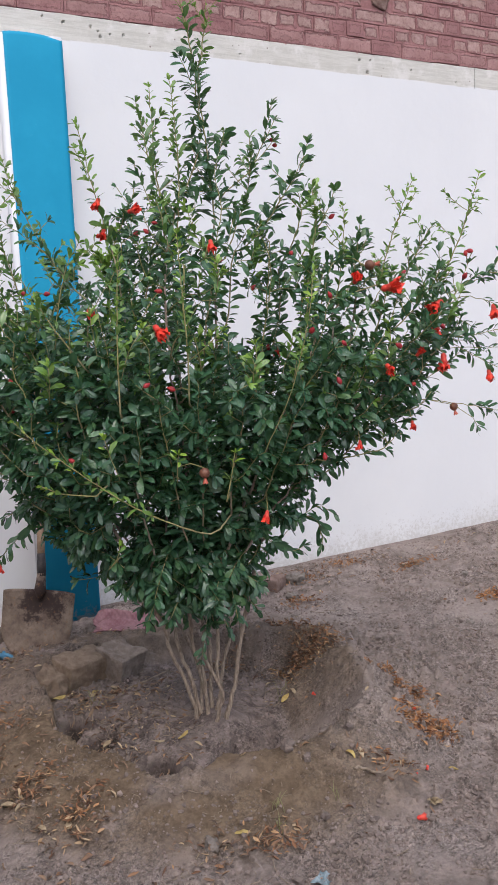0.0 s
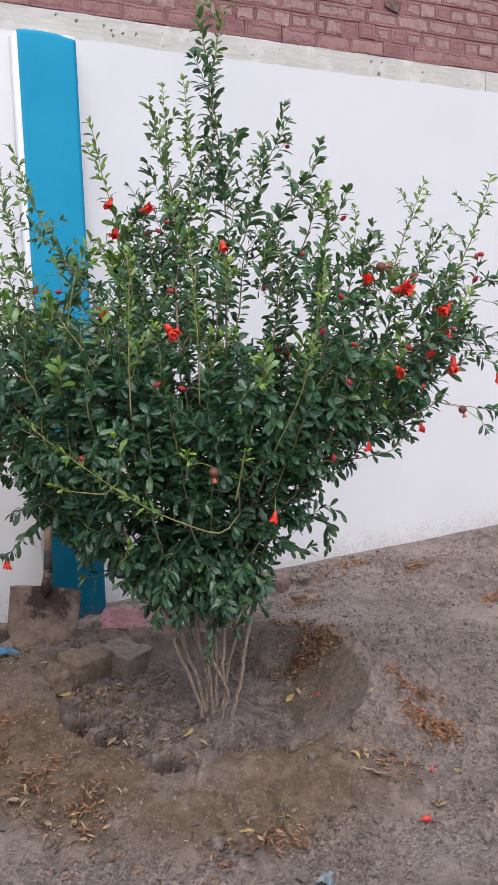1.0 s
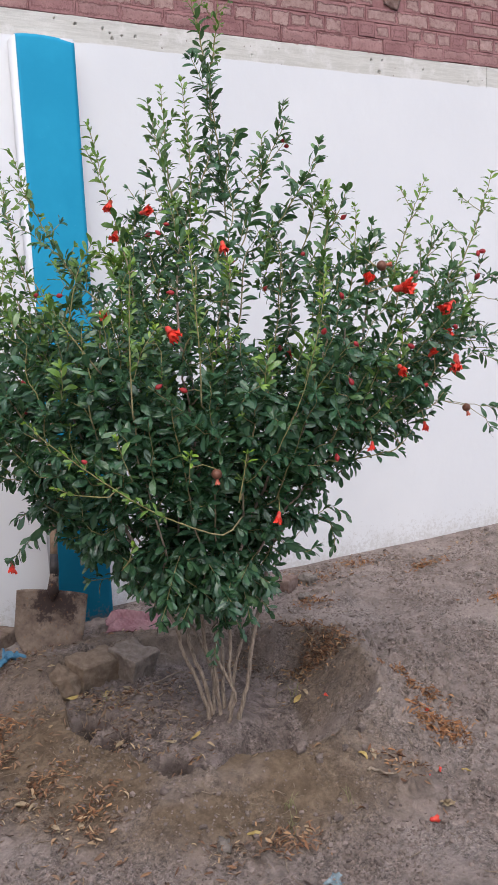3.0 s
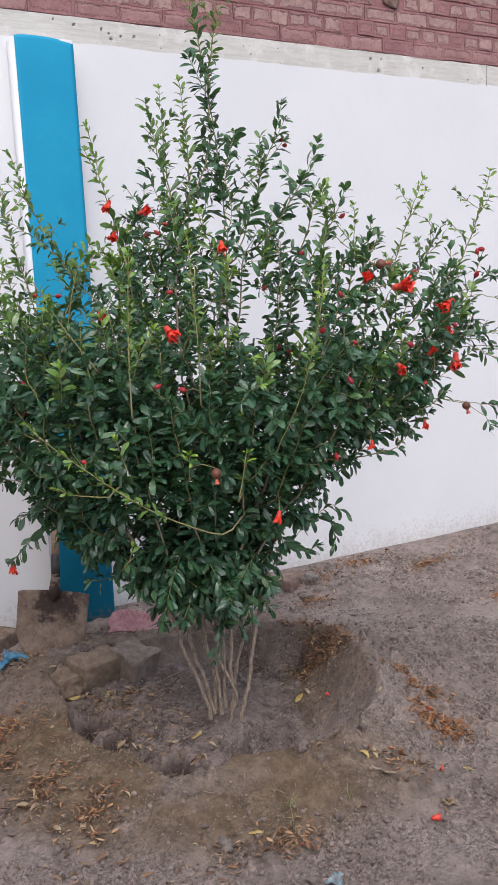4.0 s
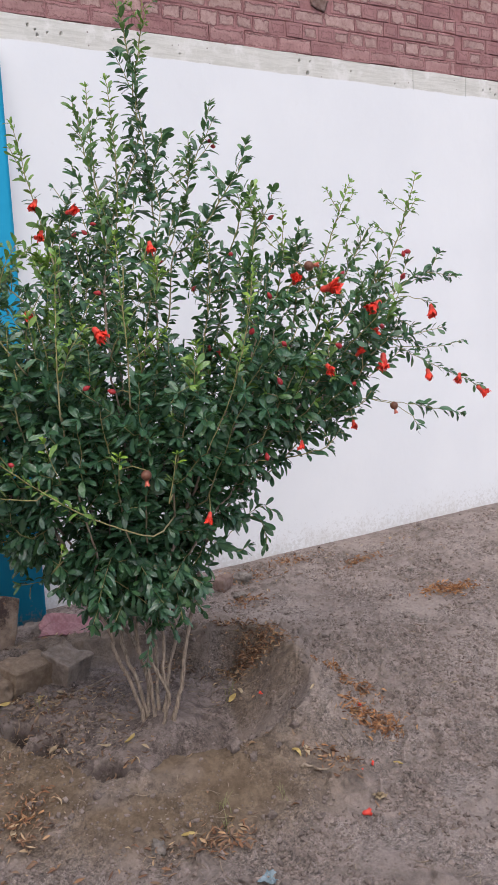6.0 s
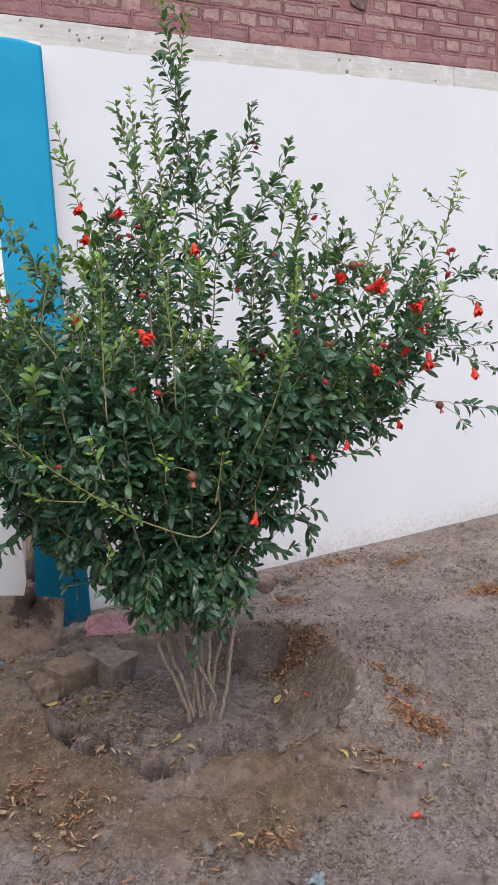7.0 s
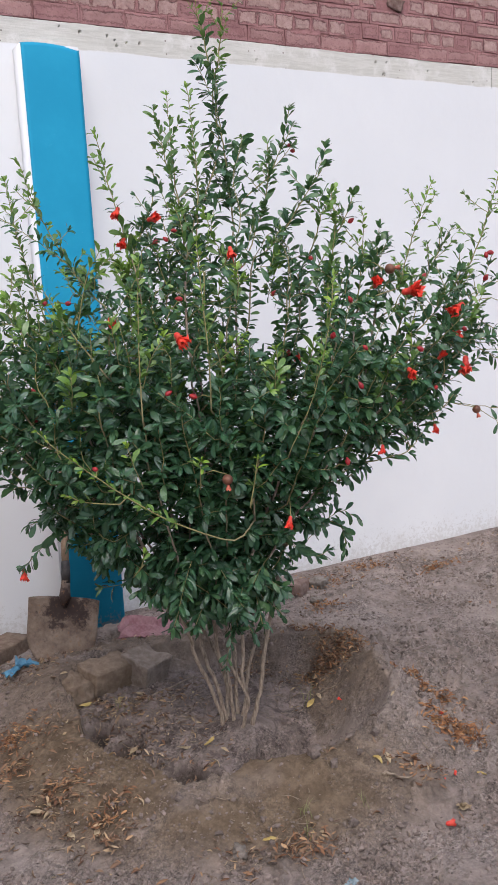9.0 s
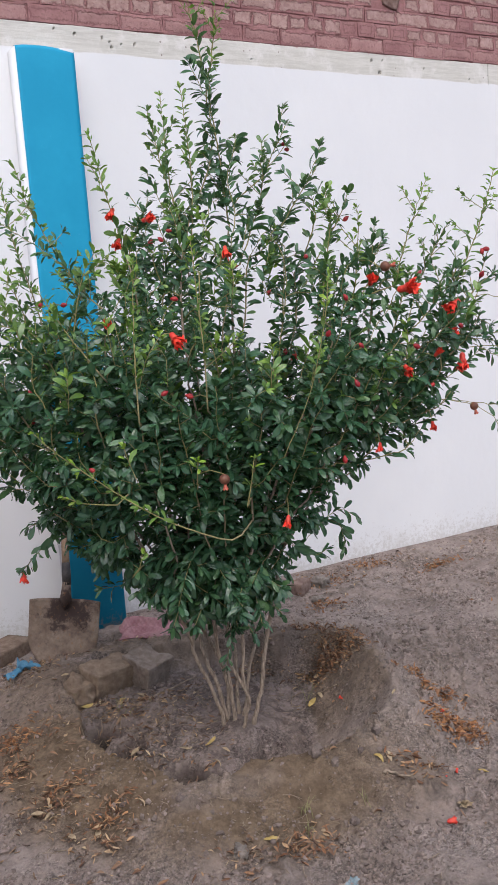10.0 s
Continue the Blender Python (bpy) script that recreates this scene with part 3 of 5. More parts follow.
# stems from the foot up into the crown; all places below are along, deep, up
STEMS = [
    [(-0.1, 0.0, -0.05), (-0.13, -0.02, 0.128), (-0.187, -0.05, 0.285), (-0.204, -0.07, 0.39), (-0.275, -0.1, 0.56)],
    [(-0.085, 0.01, -0.05), (-0.122, 0.02, 0.142), (-0.165, 0.05, 0.252), (-0.178, 0.08, 0.358), (-0.209, 0.12, 0.5)],
    [(-0.07, 0.0, -0.05), (-0.077, -0.02, 0.157), (-0.107, -0.03, 0.287), (-0.116, -0.05, 0.394), (-0.121, -0.08, 0.56)],
    [(-0.05, -0.02, -0.05), (-0.011, -0.05, 0.13), (-0.05, -0.06, 0.225), (-0.066, -0.05, 0.292), (-0.069, -0.06, 0.47)],
    [(-0.012, -0.05, 0.14), (-0.024, -0.06, 0.236), (-0.017, -0.08, 0.382), (-0.012, -0.1, 0.54)],
    [(-0.02, 0.0, -0.05), (0.04, 0.0, 0.158), (0.047, 0.0, 0.232), (0.081, 0.02, 0.38), (0.119, 0.05, 0.52)],
]
BACK_STEMS = [
    [(-0.042, 0.03, -0.05), (-0.012, 0.06, 0.157), (0.014, 0.08, 0.261), (0.02, 0.1, 0.355), (0.041, 0.12, 0.5)],
    [(-0.09, 0.03, -0.05), (-0.097, 0.08, 0.154), (-0.142, 0.12, 0.273), (-0.253, 0.2, 0.45)],
    [(-0.06, 0.04, -0.05), (-0.055, 0.08, 0.151), (-0.056, 0.14, 0.304), (-0.054, 0.2, 0.46)],
]
# long shoots: freshness, leaf length, then the line
LEADERS = [
    (0.1, 0.042, (0.032, 0.05, 1.785), (0.021, 0.05, 1.972), (-0.002, 0.05, 2.193), (-0.02, 0.05, 2.32), (-0.035, 0.05, 2.43)),
    (0.75, 0.024, (-0.03, 0.05, 2.39), (-0.043, 0.05, 2.446), (-0.055, 0.05, 2.56)),
    (0.6, 0.026, (-0.007, 0.08, 2.255), (0.026, 0.08, 2.4), (0.043, 0.08, 2.58)),
    (0.3, 0.036, (-0.116, 0.0, 1.75), (-0.173, 0.0, 1.977), (-0.209, 0.0, 2.16)),
    (0.5, 0.026, (-0.16, 0.08, 1.93), (-0.164, 0.08, 2.1), (-0.169, 0.08, 2.225)),
    (0.5, 0.03, (-0.086, -0.05, 1.747), (-0.076, -0.05, 1.964), (-0.089, -0.05, 2.212)),
    (0.3, 0.036, (0.1, 0.1, 1.75), (0.155, 0.1, 1.9), (0.165, 0.1, 2.05)),
]
TOP_SHOOTS = [
    (0.1, 0.038, (0.161, 0.0, 1.93), (0.202, 0.0, 2.017), (0.237, 0.0, 2.135)),
    (0.1, 0.042, (0.2, -0.02, 1.75), (0.308, -0.02, 1.907), (0.35, -0.02, 2.004)),
    (0.4, 0.036, (0.3, 0.05, 1.7), (0.33, 0.05, 1.8), (0.32, 0.05, 1.86)),
    (0.5, 0.036, (0.33, -0.15, 1.56), (0.359, -0.15, 1.729), (0.351, -0.15, 1.852)),
    (0.15, 0.042, (0.364, -0.1, 1.72), (0.395, -0.1, 1.767), (0.424, -0.1, 1.84)),
    (0.75, 0.026, (0.432, -0.12, 1.54), (0.45, -0.12, 1.69), (0.454, -0.12, 1.793)),
    (0.1, 0.038, (0.487, -0.05, 1.56), (0.503, -0.05, 1.655), (0.512, -0.05, 1.737)),
    (0.7, 0.026, (0.566, -0.08, 1.54), (0.623, -0.08, 1.718), (0.682, -0.08, 1.867)),
]
RIGHT_SHOOTS = [
    (0.4, 0.03, (0.65, 0.02, 1.53), (0.735, 0.02, 1.682), (0.721, 0.02, 1.739)),
    (0.2, 0.028, (0.725, 0.02, 1.66), (0.745, 0.02, 1.7), (0.765, 0.02, 1.73)),
    (0.65, 0.03, (0.772, 0.02, 1.5), (0.863, 0.02, 1.693), (0.928, 0.02, 1.896)),
    (0.1, 0.046, (0.76, 0.0, 1.47), (0.79, 0.02, 1.56), (0.79, 0.02, 1.64)),
    (0.1, 0.04, (0.7, -0.1, 1.4), (0.72, -0.1, 1.5), (0.69, -0.1, 1.6)),
    (0.2, 0.04, (0.55, -0.15, 1.4), (0.58, -0.15, 1.5), (0.6, -0.15, 1.58)),
    (0.05, 0.034, (0.72, -0.05, 1.28), (0.8, -0.03, 1.34), (0.86, 0.0, 1.42)),
    (0.05, 0.034, (0.7, 0.0, 1.2), (0.78, 0.0, 1.24), (0.86, 0.02, 1.3)),
    (0.05, 0.034, (0.8, 0.02, 1.44), (0.86, 0.02, 1.52), (0.89, 0.02, 1.6)),
]
LOW_SHOOTS = [
    (0.0, 0.038, (0.6, -0.1, 1.1), (0.68, -0.1, 1.13), (0.75, -0.08, 1.17)),
    (0.0, 0.038, (0.5, -0.12, 0.98), (0.57, -0.12, 1.0), (0.63, -0.1, 1.06)),
    (0.0, 0.036, (0.75, 0.05, 1.3), (0.84, 0.05, 1.34), (0.92, 0.05, 1.33)),
    (0.1, 0.034, (0.62, -0.2, 1.42), (0.68, -0.2, 1.48), (0.7, -0.2, 1.56)),
]
LEFT_SHOOTS = [
    (0.65, 0.032, (-0.3, -0.1, 1.68), (-0.355, -0.1, 1.903), (-0.389, -0.1, 2.081)),
    (0.5, 0.03, (-0.467, -0.05, 1.586), (-0.603, -0.05, 1.843), (-0.655, -0.05, 2.018)),
    (0.6, 0.03, (-0.661, 0.05, 1.599), (-0.71, 0.05, 1.793), (-0.732, 0.05, 1.973)),
    (0.0, 0.034, (-0.413, -0.2, 1.562), (-0.537, -0.15, 1.705), (-0.764, -0.1, 1.866)),
    (0.4, 0.032, (-0.676, 0.1, 1.363), (-0.71, 0.1, 1.524), (-0.762, 0.1, 1.704)),
    (0.6, 0.03, (-0.607, 0.0, 1.423), (-0.691, 0.0, 1.467), (-0.793, 0.0, 1.511)),
    (0.05, 0.03, (-0.27, -0.05, 1.77), (-0.234, -0.05, 1.847), (-0.225, -0.05, 1.883)),
    (0.6, 0.04, (-0.457, -0.2, 1.56), (-0.434, -0.2, 1.635), (-0.392, -0.2, 1.702)),
]
# side sprays towards the open yard: freshness, leaf length, bare share, line
SPRAYS = [
    (0.05, 0.042, 0.45, (0.78, 0.0, 1.45), (0.923, 0.0, 1.56), (1.054, 0.0, 1.551)),
    (0.05, 0.042, 0.25, (0.898, 0.02, 1.533), (0.968, 0.02, 1.573), (1.0, 0.02, 1.63)),
    (0.05, 0.032, 0.72, (0.789, -0.02, 1.451), (0.868, -0.02, 1.492), (0.969, -0.02, 1.463)),
    (0.05, 0.038, 0.55, (0.8, 0.03, 1.46), (0.889, 0.03, 1.398), (0.905, 0.03, 1.385)),
    (0.05, 0.034, 0.6, (0.654, 0.0, 1.341), (0.831, 0.0, 1.353), (1.01, 0.0, 1.378)),
    (0.05, 0.036, 0.3, (0.78, 0.0, 1.36), (0.939, 0.0, 1.27), (1.14, 0.0, 1.17)),
    (0.05, 0.032, 0.25, (0.88, 0.04, 1.315), (1.001, 0.04, 1.311), (1.092, 0.04, 1.326)),
]
LOW_SPRAYS = [
    (0.0, 0.042, 0.62, (0.6, 0.0, 1.154), (0.808, 0.0, 1.133), (1.072, 0.0, 1.076)),
    (0.0, 0.05, 0.7, (0.831, -0.03, 1.121), (0.89, -0.03, 1.079), (0.905, -0.03, 1.05)),
    (0.0, 0.055, 0.35, (0.522, -0.05, 1.089), (0.6, -0.05, 1.066), (0.69, -0.05, 1.1)),
    (0.0, 0.055, 0.4, (0.531, -0.06, 1.09), (0.598, -0.06, 1.058), (0.64, -0.06, 1.035)),
    (0.0, 0.055, 0.3, (-0.541, 0.0, 0.864), (-0.695, 0.0, 0.719), (-0.775, 0.0, 0.64)),
    (0.0, 0.06, 0.4, (-0.614, -0.02, 0.893), (-0.67, -0.02, 0.825), (-0.74, -0.02, 0.795)),
    (0.0, 0.052, 0.35, (0.22, -0.05, 0.686), (0.336, -0.05, 0.792), (0.4, -0.05, 0.765)),
]
DROOPS = [
    (0.0, 0.052, 0.4, (0.286, -0.05, 0.765), (0.344, -0.05, 0.741), (0.362, -0.05, 0.66)),
    (0.0, 0.05, 0.3, (0.144, -0.1, 0.706), (0.25, -0.1, 0.649), (0.287, -0.1, 0.667)),
    (0.0, 0.055, 0.75, (-0.256, -0.05, 0.615), (-0.348, -0.05, 0.579), (-0.495, -0.05, 0.565)),
    (0.0, 0.055, 0.3, (-0.204, -0.05, 0.52), (-0.234, -0.05, 0.45), (-0.25, -0.05, 0.4)),
    (0.0, 0.045, 0.3, (0.05, -0.02, 0.5), (0.1, -0.02, 0.45), (0.13, -0.02, 0.42)),
    (0.0, 0.045, 0.2, (-0.047, -0.08, 0.46), (-0.06, -0.09, 0.36), (-0.08, -0.09, 0.27)),
    (0.0, 0.05, 0.2, (-0.02, -0.1, 0.5), (0.0, -0.12, 0.44), (0.03, -0.12, 0.38)),
]
# pale canes on the yard's side, leafless at first
CANES = [
    (0.9, 0.022, 0.34, (0.019, -0.4, 0.815), (-0.04, -0.45, 0.817), (-0.24, -0.5, 0.922), (-0.476, -0.5, 1.097), (-0.564, -0.5, 1.181)),
    (0.9, 0.026, 0.45, (0.162, -0.45, 1.055), (0.245, -0.47, 1.233), (0.304, -0.45, 1.443), (0.326, -0.4, 1.581)),
    (0.8, 0.025, 0.3, (-0.056, -0.42, 1.204), (-0.052, -0.45, 1.358), (-0.061, -0.42, 1.522), (-0.072, -0.38, 1.705)),
    (0.75, 0.027, 0.3, (-0.259, -0.45, 1.186), (-0.257, -0.45, 1.354), (-0.257, -0.4, 1.501), (-0.25, -0.36, 1.651)),
    (0.7, 0.027, 0.4, (-0.373, -0.35, 1.32), (-0.471, -0.32, 1.454), (-0.57, -0.25, 1.598)),
    (0.9, 0.026, 0.6, (-0.054, -0.44, 1.332), (-0.003, -0.44, 1.371), (0.05, -0.44, 1.417)),
]
SPRIGS = [
    (0.9, 0.026, 0.5, (0.044, -0.5, 0.922), (0.063, -0.5, 1.005), (0.073, -0.5, 1.064)),
    (0.95, 0.022, 0.5, (-0.338, -0.5, 0.953), (-0.438, -0.5, 0.965), (-0.494, -0.5, 0.988)),
    (0.8, 0.03, 0.3, (-0.255, -0.42, 1.284), (-0.228, -0.42, 1.367), (-0.184, -0.42, 1.431)),
    (0.9, 0.028, 0.6, (-0.1, -0.48, 0.98), (-0.095, -0.5, 1.03), (-0.09, -0.52, 1.07)),
    (0.8, 0.028, 0.6, (-0.27, -0.48, 1.0), (-0.29, -0.5, 1.07), (-0.3, -0.52, 1.12)),
    (0.8, 0.026, 0.5, (-0.66, -0.2, 0.96), (-0.7, -0.22, 0.99), (-0.74, -0.22, 1.03)),
    (0.7, 0.026, 0.6, (-0.33, -0.4, 0.7), (-0.3, -0.43, 0.74), (-0.29, -0.43, 0.78)),
]


def flowing(points, step):
    """A smooth line through points, in even steps."""
    p = np.array([at_uw(*q) for q in points])
    p = np.concatenate([[2 * p[0] - p[1]], p, [2 * p[-1] - p[-2]]])
    line = []
    for k in range(1, len(p) - 2):
        n = max(2, int(np.linalg.norm(p[k + 1] - p[k]) / step))
        for t in np.arange(n) / n:
            line.append(0.5 * (2 * p[k] + (p[k + 1] - p[k - 1]) * t + (2 * p[k - 1] - 5 * p[k] + 4 * p[k + 1] - p[k + 2]) * t**2 + (3 * p[k] - p[k - 1] - 3 * p[k + 1] + p[k + 2]) * t**3))
    return line + [p[-2]]


def in_outline(p, margin=0.0):
    """Whether a place lies within the crown's outline, fitted to the camera's view by projection onto the shrub's
    middle plane.
    """
    u, w, z = p @ RIGHT, p @ DEEP, p[2]
    k = 3.1 / (3.1 + w)
    z, u = 1.5 + (z - 1.5) * k, 0.1 + (u - 0.1) * k
    lo, hi = (np.interp(z, CROWN_PROFILE[:, 0], CROWN_PROFILE[:, n]) for n in (1, 2))
    return lo - margin < u < hi + margin and z > 0.4 - margin


def crown_points(count):
    """Places spread through the crown, more of them towards its outside."""
    out = []
    r = np.random.default_rng(21)
    while len(out) < count:
        z = r.uniform(0.44, 2.2)
        lo, hi = np.interp(z, CROWN_PROFILE[:, 0], CROWN_PROFILE[:, 1]), np.interp(z, CROWN_PROFILE[:, 0], CROWN_PROFILE[:, 2])
        a, k = r.uniform(0, 2 * np.pi), r.random() ** 0.42
        mid, half = (lo + hi) / 2, (hi - lo) / 2
        u, w = mid + half * k * np.cos(a), np.interp(z, (1.0, 1.6), (0.58, 0.4)) * half * k * np.sin(a)
        full = smooth(-0.15, -0.4, u)
        if r.random() > ((hi - lo) / 1.65 + 0.05) * (1.0 - (0.68 - 0.4 * full) * smooth(1.2, 1.5, z)):
            continue
        p = at_uw(u, w, z)
        gap = 0.2 + (0.36 - 0.16 * full) * smooth(1.2, 1.5, z) + 0.16 * smooth(-0.5, -0.7, u) * smooth(1.2, 1.0, z)
        if value_noise(np.array([u, 0.55 * w, z]) * 5.2, 81) < gap:
            continue
        # three thin spots through the crown's depth, placed to fit the camera's view
        thin = max(smooth(0.2, 0.08, math.hypot(u - 0.14, z - 1.42)), smooth(0.12, 0.05, math.hypot(u + 0.1, z - 1.27)), smooth(0.12, 0.05, math.hypot(u - 0.5, z - 1.47)))
        if in_outline(p) and r.random() > 0.88 * thin:
            out.append(p)
    return np.array(out)


def grow():
    """Branches that grow step by step towards open places in the crown: nodes and the parent of each."""
    r = np.random.default_rng(5)
    nodes, parent, stems = [], [], []
    for k, guide in enumerate(STEMS + BACK_STEMS):
        chain = []
        for j, p in enumerate(flowing(guide, 0.035)):
            chain.append(len(nodes))
            nodes.append(p + r.normal(0, 0.0028, 3) * (j > 0))
            parent.append(chain[-2] if j else -1)
        stems.append(chain)
    goals = crown_points(7300)
    best = np.full(len(goals), 1e9)
    near = np.zeros(len(goals), int)

    def update(first):
        new_ones = np.array(nodes[first:])
        dist = np.sqrt(np.maximum((goals**2).sum(1)[:, None] + (new_ones**2).sum(1)[None] - 2 * goals @ new_ones.T, 0))
        k = dist.argmin(1)
        d = dist[np.arange(len(goals)), k]
        better = d < best
        best[better], near[better] = d[better], k[better] + first

    update(0)
    alive = np.ones(len(goals), bool)
    for _ in range(75):
        alive &= best > 0.05
        idx = np.where(alive & (best < 0.55))[0]
        if not len(idx):
            break
        first = len(nodes)
        for n in np.unique(near[idx]):
            mine = idx[near[idx] == n]
            to = goals[mine] - nodes[n]
            way = (to / np.linalg.norm(to, axis=1)[:, None]).sum(0)
            way = way / (np.linalg.norm(way) + 1e-9)
            if parent[n] >= 0:
                old = nodes[n] - nodes[parent[n]]
                way = way + 0.35 * old / (np.linalg.norm(old) + 1e-9)
            way = way + (0, 0, 0.18) + r.normal(0, 0.12, 3)
            p = nodes[n] + 0.042 * way / np.linalg.norm(way)
            nodes.append(p)
            parent.append(int(n))
        update(first)
    return nodes, parent, stems


def add_line(nodes, parent, guide, grown, step=0.02, reach=0.25):
    """A twig along guide, joined by a short curve to the nearest node below or behind its start; returns its nodes."""
    line = flowing(guide, step)
    pts, start = np.array(nodes), line[0]
    way = line[1] - line[0]
    front = guide[0][1] < -0.3
    want = start - (0.1 if front else 0.4) * reach * way / np.linalg.norm(way) + 0.4 * reach * DEEP * front
    off = pts - want
    off = off + 2.0 * front * (off - np.outer(off @ DEEP, DEEP))
    n = int((np.linalg.norm(off, axis=1) + 9 * (pts @ DEEP < start @ DEEP + 0.04) * front + 9 * (np.arange(len(pts)) >= grown) * front).argmin())
    gap, last = start - pts[n], n
    k = max(1, int(np.linalg.norm(gap) / 0.03))
    joint = [pts[n] + gap * (j / k) for j in range(1, k)]
    r = np.random.default_rng(len(nodes))
    chain = []
    for p in joint + line:
        nodes.append(p + r.normal(0, 0.0005 if front else 0.0013, 3))
        parent.append(last)
        last = len(nodes) - 1
        chain.append(last)
    return chain, len(joint)


def leaf_shape(seed):
    """Points of a folded, wavy, pointed lance-shaped leaf of length 1 along +y, and its faces."""
    r = np.random.default_rng(seed)
    fold, curl, twist = r.uniform(0.1, 0.55), r.uniform(-0.75, 0.1), r.uniform(-0.6, 0.6)
    wide, wave, phase, bow = r.uniform(0.82, 1.2), r.uniform(0.01, 0.035), r.uniform(0, 6.28), r.uniform(-0.08, 0.08)
    pts, rib = [(0, 0, 0)], [1.0]
    for y, w in ((0.08, 0.03), (0.24, 0.1), (0.44, 0.165), (0.66, 0.195), (0.85, 0.152), (0.95, 0.08)):
        z, w = curl * y * y, w * wide
        for s in (-1, 0, 1):
            pts.append((s * w + bow * y * (1 - y), y, z + abs(s) * (fold * w + wave * math.sin(13 * y + phase + 1.7 * s)) + s * twist * (y - 0.3) * w))
            rib.append(1.0 if s == 0 else 0.0)
    pts.append((0, 1.0, curl))
    rib.append(0.6)
    faces = [(0, 2, 1), (0, 3, 2)]
    for k in (1, 4, 7, 10, 13):
        faces += [(k, k + 1, k + 4, k + 3), (k + 1, k + 2, k + 5, k + 4)]
    faces += [(16, 17, 19), (17, 18, 19)]
    return np.array(pts, float), faces, rib


LEAF_SHAPES = [leaf_shape(k) for k in range(24)]


def leaf_frames(nodes, parent, radius, shoots, bare, stem_nodes):
    """Where leaves sit: root, length, the leaf's axis and upper side, and how young it is."""
    r = np.random.default_rng(33)
    kids = [0] * len(nodes)
    for p in parent:
        if p >= 0:
            kids[p] += 1
    rows = []

    def leaf(root, axis, length, young, loose):
        axis = axis / (np.linalg.norm(axis) + 1e-9)
        up = np.array([0, 0, 1.0]) - 0.3 * DEEP + r.normal(0, 0.3, 3)
        up = up - (up @ axis) * axis
        up /= np.linalg.norm(up) + 1e-9
        spin = r.normal(0, loose)
        up = math.cos(spin) * up + math.sin(spin) * np.cross(axis, up)
        rows.append((root, length, axis, up, float(np.clip(young + r.normal(0, 0.07), 0, 1))))

    for n, q in enumerate(parent):
        if q < 0 or n in bare or n in stem_nodes or (radius[n] > 0.0042 and n not in shoots) or nodes[n][2] < 0.16:
            continue
        a, b = np.asarray(nodes[q]), np.asarray(nodes[n])
        way = (b - a) / (np.linalg.norm(b - a) + 1e-9)
        side = np.cross(way, r.normal(0, 1, 3))
        side /= np.linalg.norm(side)
        other = np.cross(way, side)
        z, end = b[2], kids[n] == 0
        high, low = smooth(1.15, 1.6, z), smooth(0.95, 0.6, z)
        if n in shoots:
            s, fresh, size = shoots[n]
            turn = r.uniform(0, np.pi)
            size = size * (1.5 - 0.55 * s)
            young = fresh * (0.35 + 0.75 * s)
            droop = -0.35 if fresh < 0.02 and z < 1.0 else 0.05
            for j in range(2):
                phi = turn + np.pi * j + r.normal(0, 0.2)
                out = np.cos(phi) * side + np.sin(phi) * other
                if r.random() < (0.7 if fresh > 0.65 and z < 1.75 else 0.92):
                    leaf(b, out + way * r.uniform(0.6, 1.5) + (0, 0, droop), size * r.uniform(0.7, 1.25), young, 0.5)
                # short spur with small leaves in the axil
                if r.random() < (0.45 if fresh > 0.65 else 0.4 * (1 - 0.6 * s)):
                    for _ in range(r.integers(2, 5)):
                        leaf(b + 0.006 * out, out * r.uniform(0.3, 0.8) + way * r.uniform(0.3, 1.0) + r.normal(0, 0.35, 3), size * r.uniform(0.35, 0.75), young + 0.12 * (fresh > 0.2), 0.6)
            if end:
                for _ in range(4):
                    leaf(b, way + r.normal(0, 0.35, 3), size * r.uniform(0.5, 0.9), young + 0.1 * (fresh > 0.2), 0.6)
            continue
        size = 0.049 - 0.009 * high
        sets = 2 if z < 0.5 or r.random() < 0.1 + 0.8 * high else 3
        for k in range(sets):
            root = a + (b - a) * (k + r.uniform(0.3, 0.9)) / sets
            turn = r.uniform(0, np.pi)
            for j in range(2):
                phi = turn + np.pi * j + r.normal(0, 0.25)
                out = np.cos(phi) * side + np.sin(phi) * other
                leaf(root, out + way * r.uniform(0.2, 0.9) + (0, 0, r.uniform(-0.2, 0.3) - 0.75 * low), size * r.uniform(0.65, 1.25), 0.06 * high * r.random(), 0.45 + 0.45 * high)
        # rosettes at the ends and on spurs
        if end or r.random() < 0.26 - 0.14 * high:
            fresh = 0.75 * (end and z > 0.95 and r.random() < 0.22 + 0.25 * high)
            lead = way + (0, 0, 0.35 - 0.9 * low) - 0.25 * DEEP
            lead /= np.linalg.norm(lead)
            s1 = np.cross(lead, side)
            s1 /= np.linalg.norm(s1)
            s2, count, turn = np.cross(lead, s1), r.integers(5, 9), r.uniform(0, 6.28)
            for j in range(count):
                phi, open_up = turn + 2.4 * j, r.uniform(0.15, 0.9)
                leaf(b, np.cos(phi) * s1 + np.sin(phi) * s2 + open_up * lead, size * (0.6 if fresh else 1.0) * r.uniform(0.6, 1.2) * (1.1 - 0.35 * open_up), fresh * (0.5 + 0.5 * open_up), 0.4)
    return rows


